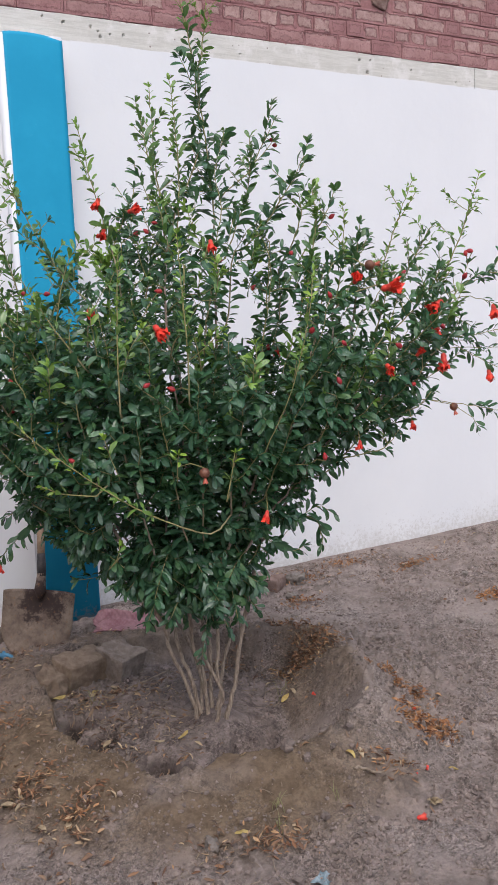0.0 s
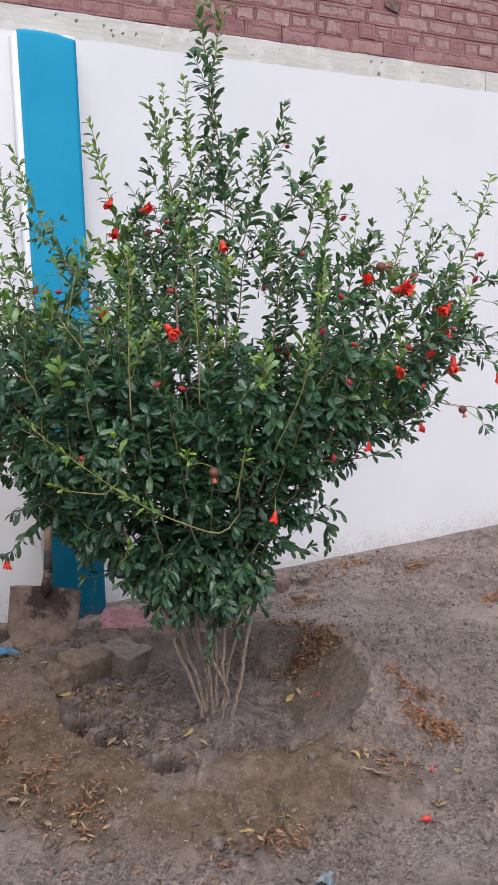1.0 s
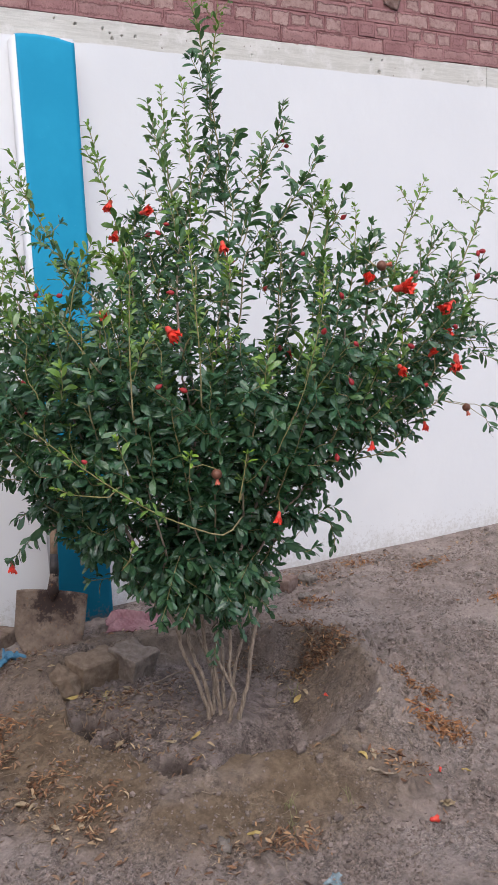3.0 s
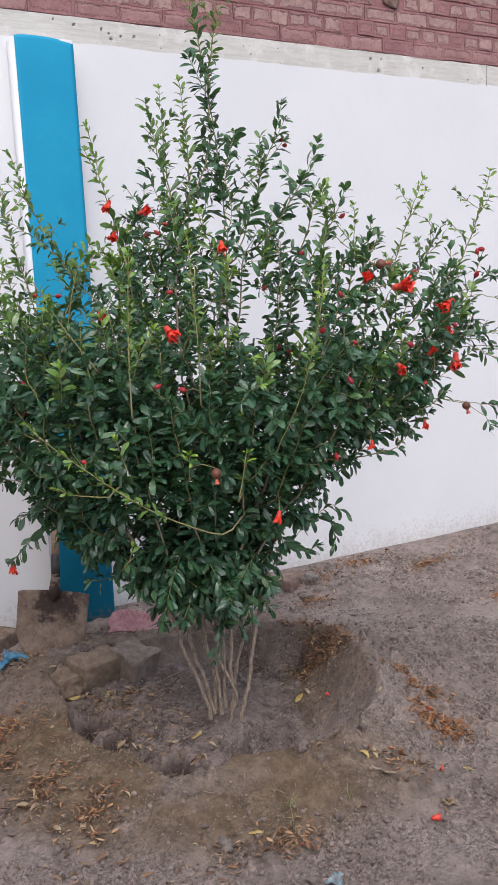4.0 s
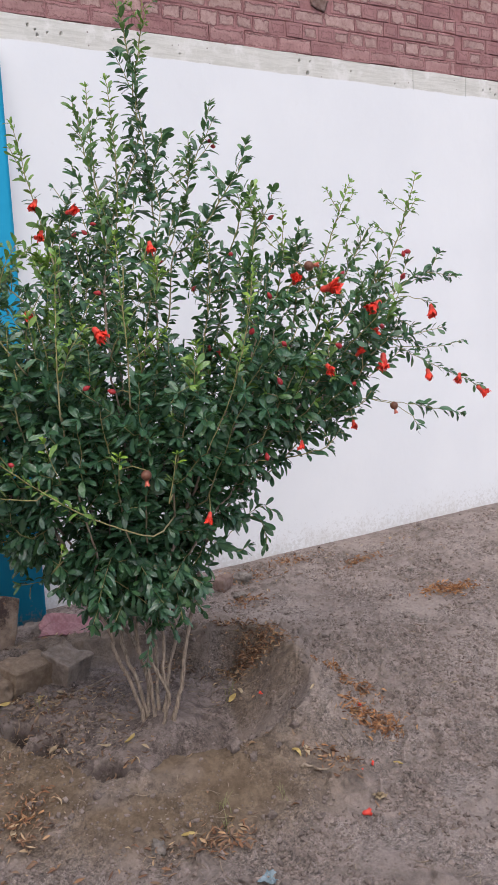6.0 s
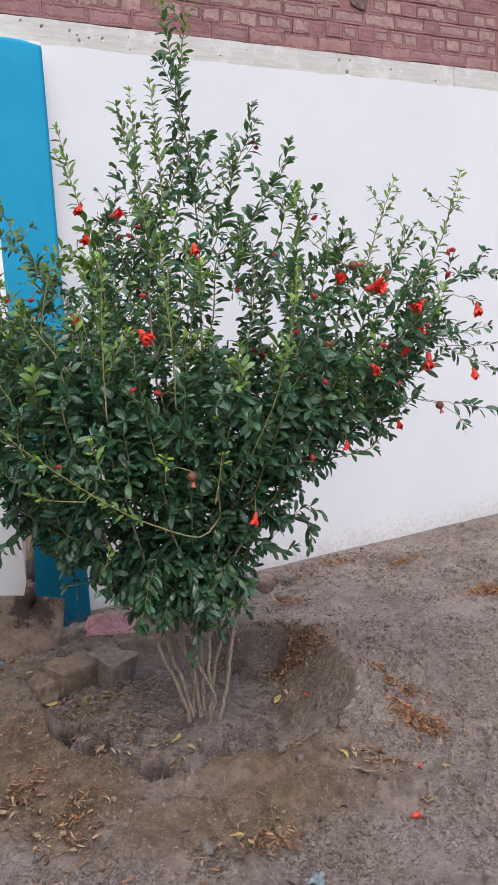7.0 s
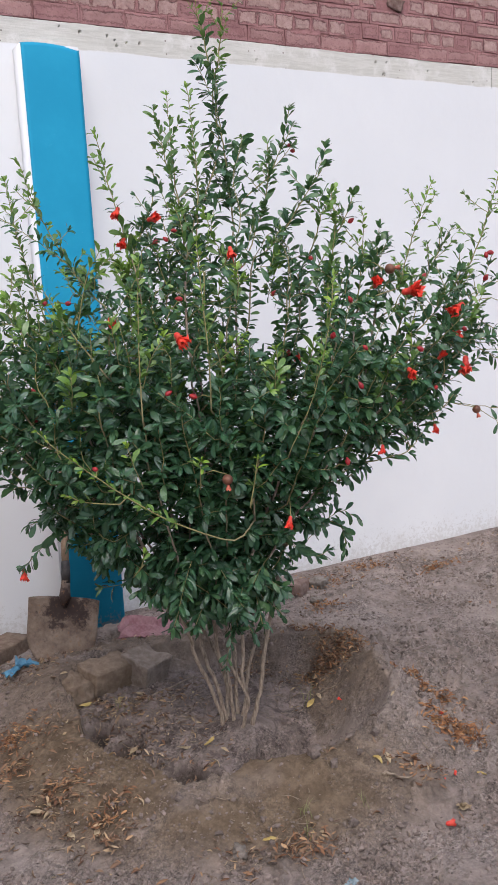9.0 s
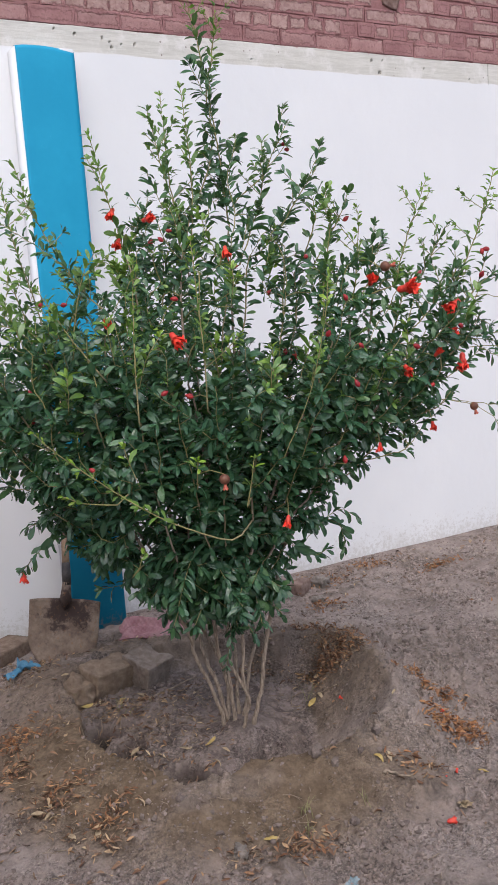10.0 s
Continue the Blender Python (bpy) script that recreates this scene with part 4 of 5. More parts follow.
def flower(parent, place, way, size, label="open scarlet trumpet flower with crumpled petals", open_wide=True):
    """Calyx tube with pointed lobes, and crumpled petals in its mouth."""
    r = np.random.default_rng(int(abs(place[0] * 977 + place[2] * 3331)) + 1)
    rot = Vector(way).to_track_quat("Z", "Y").to_matrix().to_4x4()
    root = obj("flower", None, parent, label, place=Matrix.Translation(Vector(place)) @ rot @ Matrix.Scale(size * 0.88, 4))
    prof = ((0.0, 0.05), (0.1, 0.17), (0.25, 0.21), (0.38, 0.19), (0.52, 0.24), (0.62, 0.3))
    verts, faces, m = [], [], 12
    for z, rad in prof:
        for k in range(m):
            a = 2 * np.pi * k / m
            verts.append((rad * np.cos(a), rad * np.sin(a), z))
    for k in range(m):
        a = 2 * np.pi * k / m
        tip = k % 2 == 0
        verts.append(((0.38 if tip else 0.3) * np.cos(a), (0.38 if tip else 0.3) * np.sin(a), 0.78 if tip else 0.66))
    for j in range(len(prof)):
        for k in range(m):
            b = (k + 1) % m
            faces.append((j * m + k, j * m + b, (j + 1) * m + b, (j + 1) * m + k))
    faces.append(tuple(range(m))[::-1])
    obj("calyx", mesh("calyx", verts, faces, CALYX), root)
    if open_wide:
        pieces = []
        for k in range(11):
            inner = k >= 6
            a0 = 2 * np.pi * (k / 5 if inner else k / 6) + r.normal(0, 0.2)
            v, f, n = [], [], 5
            spread = r.uniform(0.02, 0.16) if inner else r.uniform(0.14, 0.34)
            for i in range(n):
                for j in range(n):
                    s, t = i / (n - 1), j / (n - 1) - 0.5
                    width = 0.78 * math.sin(math.pi * (0.2 + 0.66 * s))
                    rad = (0.1 if inner else 0.16) + spread * s**1.2 + 0.085 * r.normal() * s
                    a = a0 + t * width / (0.28 + 0.4 * s) * 1.3
                    v.append((rad * np.cos(a), rad * np.sin(a), 0.5 + 0.62 * s - 0.3 * s * s * (spread > 0.36) + 0.11 * r.normal() * (0.3 + s)))
            for i in range(n - 1):
                for j in range(n - 1):
                    f.append((i * n + j, i * n + j + 1, (i + 1) * n + j + 1, (i + 1) * n + j))
            pieces.append((v, f))
        obj("petals", mesh("petals", *joined(pieces), PETAL), root)
    return root


def bud(parent, place, way, size):
    verts, faces, m = [], [], 8
    prof = ((0.0, 0.05), (0.1, 0.2), (0.35, 0.32), (0.6, 0.29), (0.82, 0.17), (1.0, 0.04))
    for z, rad in prof:
        for k in range(m):
            a = 2 * np.pi * k / m
            verts.append((rad * np.cos(a), rad * np.sin(a), z))
    for j in range(len(prof) - 1):
        for k in range(m):
            b = (k + 1) % m
            faces.append((j * m + k, j * m + b, (j + 1) * m + b, (j + 1) * m + k))
    faces += [tuple(range(m))[::-1], tuple(len(verts) - m + k for k in range(m))]
    rot = Vector(way).to_track_quat("Z", "Y").to_matrix().to_4x4()
    return obj("flower_bud", mesh("flower_bud", verts, faces, BUD), parent, "closed dark red bud", place=Matrix.Translation(Vector(place)) @ rot @ Matrix.Scale(size, 4))


def fruit(parent, place, way, size):
    """A young round fruit that ends in a flared calyx crown."""
    rot = Vector(way).to_track_quat("Z", "Y").to_matrix().to_4x4()
    root = obj("young_fruit", None, parent, "unripe brown-red fruit with flared orange calyx", place=Matrix.Translation(Vector(place)) @ rot @ Matrix.Scale(size, 4))
    for name, prof, mat in (("rind", [(0.5 - 0.5 * math.cos(math.pi * k / 10), 0.5 * math.sin(math.pi * k / 10) + 0.015) for k in range(10)] + [(0.99, 0.16)], FRUIT), ("calyx", [(0.95, 0.15), (1.1, 0.15), (1.28, 0.2), (1.42, 0.29)], CROWN)):
        verts, faces, m = [], [], 12
        for j, (z, rad) in enumerate(prof):
            for k in range(m):
                a = 2 * np.pi * k / m
                lift = 0.16 * (k % 2) if name == "calyx" and j == len(prof) - 1 else 0
                verts.append((rad * np.cos(a), rad * np.sin(a), z + lift))
        for j in range(len(prof) - 1):
            for k in range(m):
                b = (k + 1) % m
                faces.append((j * m + k, j * m + b, (j + 1) * m + b, (j + 1) * m + k))
        faces.append(tuple(range(m))[::-1])
        obj(name, mesh(name, verts, faces, mat), root)


# open flowers: along, deep, up, size, lean to the open yard, upward lean
FLOWERS = [(-0.138, -0.42, 1.428, 0.054, 0.5, -0.6), (0.468, -0.27, 1.554, 0.044, 0.1, 0.3), (0.573, -0.25, 1.527, 0.062, 1.0, 0.15), (0.737, -0.2, 1.468, 0.058, -0.7, -0.5), (0.724, -0.15, 1.381, 0.046, 0.6, 0.2), (0.786, -0.06, 1.282, 0.056, -0.1, -1.0), (0.56, -0.3, 1.281, 0.044, 0.1, -0.3), (0.675, -0.2, 1.316, 0.034, 0.4, 0.5), (0.024, -0.22, 1.684, 0.038, 0.1, -0.7), (-0.339, -0.1, 1.836, 0.042, -0.2, -0.6), (-0.228, -0.11, 1.805, 0.044, 0.5, 0.1), (-0.324, -0.12, 1.739, 0.038, -0.2, -0.7), (-0.35, -0.33, 1.489, 0.04, 0.2, -0.2), (0.473, -0.25, 1.037, 0.03, -0.1, -0.9)]
HANGING = [(0.163, -0.36, 0.843, 0.036, -0.2, -0.9), (0.671, -0.1, 1.074, 0.03, 0.1, -0.8), (-0.782, 0.0, 0.615, 0.04, 0.05, -1.0), (0.229, 0.05, 1.334, 0.036, 0.0, -1.0), (0.967, -0.02, 1.444, 0.046, 0.0, -1.0), (0.957, 0.0, 1.224, 0.04, 0.1, -1.0), (1.067, 0.0, 1.205, 0.036, -0.4, -0.8), (1.145, 0.0, 1.156, 0.046, 0.7, -0.6)]
BUDS = [(0.235, 0.0, 2.027), (0.243, 0.0, 2.009), (0.049, -0.2, 1.634), (-0.141, -0.3, 1.543), (0.281, -0.1, 1.653), (0.156, 0.0, 1.548), (0.197, 0.0, 1.344), (0.417, -0.1, 1.764), (0.889, 0.0, 1.641), (0.876, 0.0, 1.634), (0.874, 0.0, 1.559), (0.637, -0.15, 1.573), (0.383, -0.3, 1.512), (0.419, -0.35, 1.364), (0.602, -0.25, 1.346), (0.733, -0.15, 1.419), (0.773, -0.1, 1.397), (0.397, -0.38, 1.254), (0.658, -0.2, 1.217), (0.314, -0.45, 1.411), (-0.188, -0.1, 1.74), (-0.222, -0.1, 1.73), (-0.16, -0.08, 1.767), (-0.577, -0.2, 1.555), (-0.491, -0.25, 1.549), (-0.637, -0.2, 1.275), (-0.637, -0.2, 1.182), (-0.413, -0.45, 1.054), (-0.177, -0.45, 1.269), (-0.11, -0.4, 1.251), (0.355, -0.3, 1.01)]
# young fruits: along, deep, up, size, lean along, lean up
FRUITS = [(0.522, -0.2, 1.6, 0.032, 1.0, 0.12), (-0.017, -0.5, 1.01, 0.031, 0.05, -1.0), (0.829, -0.02, 1.116, 0.028, 0.25, -1.0)]


def build_shrub():
    shrub = obj("pomegranate_shrub", None, None, "bushy pomegranate shrub with glossy leaves and scarlet flowers", "shrub")
    nodes, parent, stems = grow()
    shoots, bare, canes, grown = {}, set(), [], len(nodes)
    side = np.random.default_rng(44)
    for fresh, size, clear, *guide in [(f, s, 0.0, *g) for f, s, *g in LEADERS + TOP_SHOOTS + RIGHT_SHOOTS + LOW_SHOOTS + LEFT_SHOOTS] + SPRAYS + LOW_SPRAYS + DROOPS + CANES + SPRIGS:
        chain, joint = add_line(nodes, parent, guide, grown)
        if guide[0][1] < -0.3:
            canes.append(chain)
        for k, n in enumerate(chain):
            s = (k - joint + 1) / (len(chain) - joint)
            if s > clear:
                shoots[n] = ((s - clear) / (1 - clear), fresh, size * (1.1 if guide[0][1] < -0.3 else 0.78 if clear else 1.0))
            elif clear > 0 or k % 2:
                bare.add(n)
        if clear:
            continue
        # side twigs along the shoot
        for n in side.choice(chain[joint : max(joint + 2, int(len(chain) * 0.75))], min(4, len(chain) // 4)):
            phi, last = side.uniform(0, 6.28), int(n)
            way = np.array([math.cos(phi), math.sin(phi), side.uniform(0.5, 1.4)])
            way /= np.linalg.norm(way)
            length = side.uniform(0.03, 0.1)
            steps = max(2, int(length / 0.022))
            for k in range(1, steps + 1):
                nodes.append(nodes[n] + way * length * k / steps + np.array([0, 0, 0.015 * (k / steps) ** 2]))
                parent.append(last)
                last = len(nodes) - 1
                shoots[last] = (0.3 + 0.5 * k / steps, fresh, size * 0.85)
    # leafy sprigs low on the stems, hanging outwards
    r = np.random.default_rng(14)
    low = [n for n in range(len(nodes)) if 0.42 < nodes[n][2] < 0.8 and n not in shoots and n not in bare]
    for n in r.choice(low, 90):
        a, phi = nodes[n], r.uniform(0, 6.28)
        if abs(a[0] * RIGHT[0] + a[1] * RIGHT[1] + 0.1) > 0.22 + 0.6 * (a[2] - 0.45):
            continue
        way = np.array([math.cos(phi), math.sin(phi), r.uniform(-0.6, 0.3)])
        length, last = r.uniform(0.08, 0.2), int(n)
        steps = max(3, int(length / 0.035))
        for k in range(1, steps + 1):
            s = k / steps
            p = a + way * length * s + np.array([0, 0, -0.05 * s * s])
            if not in_outline(p, 0.03):
                break
            nodes.append(p)
            parent.append(last)
            last = len(nodes) - 1
    # short upright side shoots along the outside of the crown
    r = np.random.default_rng(8)
    kids = np.bincount([p for p in parent if p >= 0], minlength=len(nodes))
    ends = [n for n in range(len(nodes)) if kids[n] == 0 and n not in shoots and n not in bare and nodes[n][2] > 1.15]
    for n in r.permutation(ends)[:120]:
        a = nodes[n]
        out = a * (1, 1, 0) / (np.linalg.norm(a[:2]) + 0.2)
        length = r.uniform(0.06, 0.17)
        last, steps = int(n), max(3, int(length / 0.022))
        way = np.array([0, 0, 1.0]) + 0.5 * out + r.normal(0, 0.2, 3)
        way /= np.linalg.norm(way)
        fresh = float(r.choice([0.0, 0.1, 0.5, 0.75])) if a @ RIGHT > -0.25 else 0.65
        for k in range(1, steps + 1):
            nodes.append(a + way * length * k / steps + r.normal(0, 0.002, 3))
            parent.append(last)
            last = len(nodes) - 1
            shoots[last] = (k / steps, fresh, 0.04)
    # flowers, buds and fruits hang on stalks from the nearest twig
    pts = np.array(nodes)

    def stalk(place, gap):
        near = pts[np.linalg.norm(pts - place, axis=1).argmin()]
        way = place - near
        dist = np.linalg.norm(way)
        bend = near + 0.5 * way + (0, 0, 0.15 * dist)
        v, f = tube([near, bend, place], [0.0018, 0.0014, 0.0016], 5)
        me = mesh("stalk", v, f, BARK)
        attribute(me, "twig", [1.0] * len(v))
        obj("stalk", me, shrub)
        return way / (dist + 1e-9)

    for u, w, z, size, along, up in FLOWERS + HANGING:
        way = along * RIGHT + np.array([0, 0, up]) - r.uniform(0.25, 0.6) * DEEP
        way /= np.linalg.norm(way)
        p = at_uw(u, w, z) - 0.42 * size * way
        stalk(p, size)
        flower(shrub, p, way, size)
    for u, w, z in BUDS:
        p = at_uw(u, w, z)
        size = r.uniform(0.02, 0.028)
        way = np.array([0, 0, 0.3]) + 0.8 * RIGHT * r.normal(0, 0.6) + r.normal(0, 0.3, 3)
        way /= np.linalg.norm(way)
        stalk(p - 0.5 * size * way, size)
        bud(shrub, p - 0.5 * size * way, way, size)
    for u, w, z, size, along, up in FRUITS:
        p = at_uw(u, w, z) - 0.5 * size * (along * RIGHT + np.array([0, 0, up]))
        stalk(p, size)
        fruit(shrub, p, along * RIGHT + np.array([0, 0, up]) - 0.1 * DEEP, size)
    # thickness from the tips down to the stems
    area = np.zeros(len(nodes))
    for n in range(len(nodes) - 1, -1, -1):
        area[n] = max(area[n], 0.0013**2.5)
        if parent[n] >= 0:
            area[parent[n]] += area[n]
    radius = np.minimum(area ** (1 / 2.5), np.interp([p[2] for p in nodes], (0.5, 1.0, 1.5, 1.9), (0.0135, 0.007, 0.004, 0.0024)))
    for chain in canes:
        for k, n in enumerate(chain):
            radius[n] = 0.0029 - 0.0017 * k / len(chain)
    heavy = [-1] * len(nodes)
    children = [[] for _ in nodes]
    for n, p in enumerate(parent):
        if p >= 0:
            children[p].append(n)
    for n, c in enumerate(children):
        if c:
            heavy[n] = max(c, key=lambda k: area[k])
    in_stem = {n for chain in stems for n in chain}
    for chain in stems:
        n, line = chain[0], []
        while n >= 0 and (radius[n] > 0.005 or n in chain):
            line.append(n)
            n = heavy[n]
        gauge = r.uniform(0.6, 0.85)
        rad = [(max(radius[k], 0.0085 - 0.005 * smooth(0.4, 0.7, nodes[k][2])) * gauge) * (1.0 + 0.25 * max(0, 0.08 - nodes[k][2]) / 0.08) for k in line]
        v, f = tube([nodes[k] for k in line], rad, 9)
        me = mesh("stem", v, f, BARK)
        attribute(me, "twig", [0.0] * len(v))
        obj("stem", me, shrub)
        in_stem |= set(line)
    pieces, tone = [], []
    for n in range(len(nodes)):
        if n in in_stem or (parent[n] >= 0 and heavy[parent[n]] == n and parent[n] not in in_stem):
            continue
        line, k = [parent[n]] if parent[n] >= 0 else [], n
        while k >= 0:
            line.append(k)
            k = heavy[k]
        rad = [min(radius[k], radius[line[1]] if len(line) > 1 else 1) for k in line]
        sides = 7 if rad[0] > 0.005 else 5
        v, f = tube([nodes[k] for k in line], rad, sides)
        green = [g for q in rad for g in [float(np.clip((0.0038 - q) / 0.0016, 0, 1))] * sides]
        if rad[0] > 0.0042:
            me = mesh("branch", v, f, BARK)
            attribute(me, "twig", green)
            obj("branch", me, shrub)
        else:
            pieces.append((v, f))
            tone += green
    v, f = joined(pieces)
    me = mesh("twig_mass", v, f, BARK)
    attribute(me, "twig", tone)
    obj("twig_mass", me, shrub, "thin grey-green twigs", kind="stuff")
    # leaves: the outermost towards the yard singly, the others as one mass
    rows = leaf_frames(nodes, parent, radius, shoots, bare, {n for chain in stems for n in chain})
    rows.sort(key=lambda row: float(row[0] @ DEEP))
    verts, faces, young, rib, base = [], [], [], [], 0
    singles = {}
    for k, (root, length, axis, up, age) in enumerate(rows):
        side = np.cross(axis, up)
        shape = k % len(LEAF_SHAPES)
        pts, fcs, ribs = LEAF_SHAPES[shape]
        if k < 300:
            key = (shape, round(age * 2) / 2)
            if key not in singles:
                me = mesh("leaf", pts, fcs, LEAF)
                attribute(me, "young", [key[1]] * len(pts))
                attribute(me, "rib", ribs)
                singles[key] = me
            m = Matrix([(*(length * np.array([side[i], axis[i], up[i]])), root[i]) for i in range(3)] + [(0, 0, 0, 1)])
            obj("leaf", singles[key], shrub, place=m)
            continue
        verts.append(root + length * (pts[:, :1] * side + pts[:, 1:2] * axis + pts[:, 2:] * up))
        faces.extend(tuple(i + base for i in f) for f in fcs)
        young += [age] * len(pts)
        rib += ribs
        base += len(pts)
    me = mesh("foliage", np.concatenate(verts), faces, LEAF)
    attribute(me, "young", young)
    attribute(me, "rib", rib)
    obj("foliage", me, shrub, "dense glossy dark green lance-shaped leaves", kind="stuff")


build_shrub()

# ---- things on the ground ----
def resting(x, y, sink=0.0, rz=0.0, rx=0.0, ry=0.0):
    return pose(x, y, height_at(x, y) - sink, rx, ry, rz)


def lump_mesh(name, size, seed, mat, cuts=7, round_off=0.35, rough=0.12):
    """A rough, worn block or clod resting on z = 0."""
    bm = bmesh.new()
    bmesh.ops.create_cube(bm, size=1)
    bmesh.ops.subdivide_edges(bm, edges=bm.edges[:], cuts=cuts, use_grid_fill=True)
    me = bpy.data.meshes.new(name)
    bm.to_mesh(me)
    bm.free()
    v = np.array([p.co[:] for p in me.vertices])
    ball = v / np.linalg.norm(v, axis=1)[:, None] * 0.58
    v = v * (1 - round_off) + ball * round_off
    scale = np.array(size)
    v = v * scale
    away = v / np.linalg.norm(v, axis=1)[:, None]
    k = min(size)
    v = v + away * (rough * k * (2.2 * fractal(v / k, 1.6, 3, seed) + 1.2 * fractal(v / k, 5.5, 3, seed + 5)))[:, None]
    v[:, 2] += 0.5 * size[2]
    me.vertices.foreach_set("co", v.astype(np.float32).ravel())
    me.polygons.foreach_set("use_smooth", [True] * len(me.polygons))
    me.materials.append(mat)
    me.update()
    return me


GREY_MUD = clod_material("grey_dried_mud", (0.16, 0.125, 0.102), (0.255, 0.208, 0.175))
# mud blocks that edge the basin: the two ends of the side towards the floor, depth, height, roundness, lean
for k, (x0, y0, x1, y1, depth, high, rnd, lean, mat) in enumerate(((-0.482, 0.592, -0.372, 0.652, 0.19, 0.135, 0.42, 5, MUD), (-0.374, 0.65, -0.182, 0.71, 0.19, 0.15, 0.1, 9, MUD), (-0.166, 0.632, -0.03, 0.69, 0.16, 0.15, 0.05, 14, GREY_MUD), (-0.005, 0.73, 0.11, 0.74, 0.16, 0.08, 0.45, 0, GREY_MUD))):
    turn = math.atan2(y1 - y0, x1 - x0)
    long_side = math.hypot(x1 - x0, y1 - y0)
    x, y = (x0 + x1) / 2 - math.sin(turn) * depth / 2, (y0 + y1) / 2 + math.cos(turn) * depth / 2
    obj("mud_block", lump_mesh("mud_block", (long_side * 1.02, depth, high), 100 + 7 * k, mat, 21, rnd, 0.2 if k < 1 else 0.12), None, "cracked dried-mud block at the edge of the watering basin", "mud block", "blocks edging the basin", place=pose(x, y, -0.072, lean, 3 * (k % 2) - 2, math.degrees(turn)))
obj("mud_slab", lump_mesh("mud_slab", (0.42, 0.15, 0.085), 140, clod_material("brown_mud_brick", (0.13, 0.09, 0.068), (0.25, 0.19, 0.15)), 9, 0.12, 0.06), None, "flat brown mud brick lying along the foot of the wall", "brick", place=resting(-0.655, 1.235, 0.02, 34))
obj("brick_fragment", lump_mesh("brick_fragment", (0.11, 0.07, 0.075), 150, clod_material("burnt_brick", (0.13, 0.085, 0.07), (0.22, 0.16, 0.14)), 7, 0.25, 0.1), None, "broken grey-red brick piece behind the shrub", "brick", place=resting(0.955, 1.175, 0.012, 30))

STONES = ((-0.02, -0.443, 0.038, CLOD), (0.133, -0.428, 0.036, CLOD), (1.095, 1.187, 0.085, STONE), (0.95, 1.0, 0.05, STONE), (-0.06, -0.7, 0.024, CLOD), (0.1, -0.52, 0.02, CLOD), (-0.2, -0.95, 0.022, CLOD), (-0.34, -0.85, 0.025, CLOD), (0.06, -0.42, 0.022, CLOD), (0.6, -0.38, 0.022, STONE), (-0.4, -0.622, 0.04, STONE), (0.2, -0.47, 0.026, CLOD), (0.0, -0.52, 0.024, CLOD), (-0.28, -0.88, 0.03, CLOD), (1.4, 0.2, 0.026, STONE), (1.9, 0.75, 0.03, STONE))
for k, (x, y, d, mat) in enumerate(STONES):
    obj("stone", lump_mesh("stone", (d, d * 0.85, d * 0.72), 200 + k, mat, 8, 0.3, 0.45), None, "small pale rounded stone on the dusty soil", "stone", "stones on the soil", place=resting(x, y, d * 0.16, 50 * k))


def scatter_ok(x, y):
    """Whether loose bits may lie there: in front of the wall, clear of the stems and blocks."""
    return y < WALL_Y - 0.03 and not (-0.25 < x < 0.08 and y > 1.33) and math.hypot(x, y) > 0.09


def build_gravel():
    """Crumbs of earth and grit, thickest on the basin's front slope."""
    r = np.random.default_rng(51)
    ball = bmesh.new()
    bmesh.ops.create_icosphere(ball, subdivisions=1, radius=1)
    tv = np.array([v.co[:] for v in ball.verts])
    tf = [tuple(v.index for v in f.verts) for f in ball.faces]
    ball.free()
    count = 230000
    xs, ys = r.uniform(-1.05, 3.3, count), r.uniform(-1.35, 1.45, count)
    dist = np.hypot(xs - BASIN[0], ys - BASIN[1])
    patch = fractal(np.stack([xs, ys, 0 * xs], -1), 5.5, 3, 91) + 0.5
    front = smooth(0.55, 0.7, dist) * smooth(1.5, 1.0, dist) * (ys < 0.1)
    clay = ground_height(xs, ys)[1]
    keep = r.random(count) * (1 + 6 * clay) < 0.05 + 0.45 * front * smooth(0.4, 0.6, patch) + 0.2 * smooth(0.45, 0.6, patch)
    xs, ys = xs[keep], ys[keep]
    zs = heights(xs, ys)
    shapes = [tv * r.uniform(0.7, 1.3, 3) * (1, 1, 0.8) * (1 + 0.33 * r.normal(0, 1, (len(tv), 1)).clip(-1.6, 1.6)) for _ in range(60)]
    verts, faces, base = [], [], 0
    for x, y, z in zip(xs, ys, zs):
        if not scatter_ok(x, y):
            continue
        d = 0.003 * math.exp(r.normal(0, 0.55))
        if r.random() < 0.004 + 0.02 * (math.hypot(x, y - 0.2) < 1.0):
            d *= 3.0
        d = min(d, 0.011)
        verts.append(shapes[r.integers(60)] * d + (x, y, z + 0.3 * d))
        faces.extend(tuple(i + base for i in f) for f in tf)
        base += len(tv)
    obj("gravel", mesh("gravel", np.concatenate(verts), faces, CLOD, False), None, "crumbs of dry earth and grit strewn over the soil", "gravel", "", "stuff")


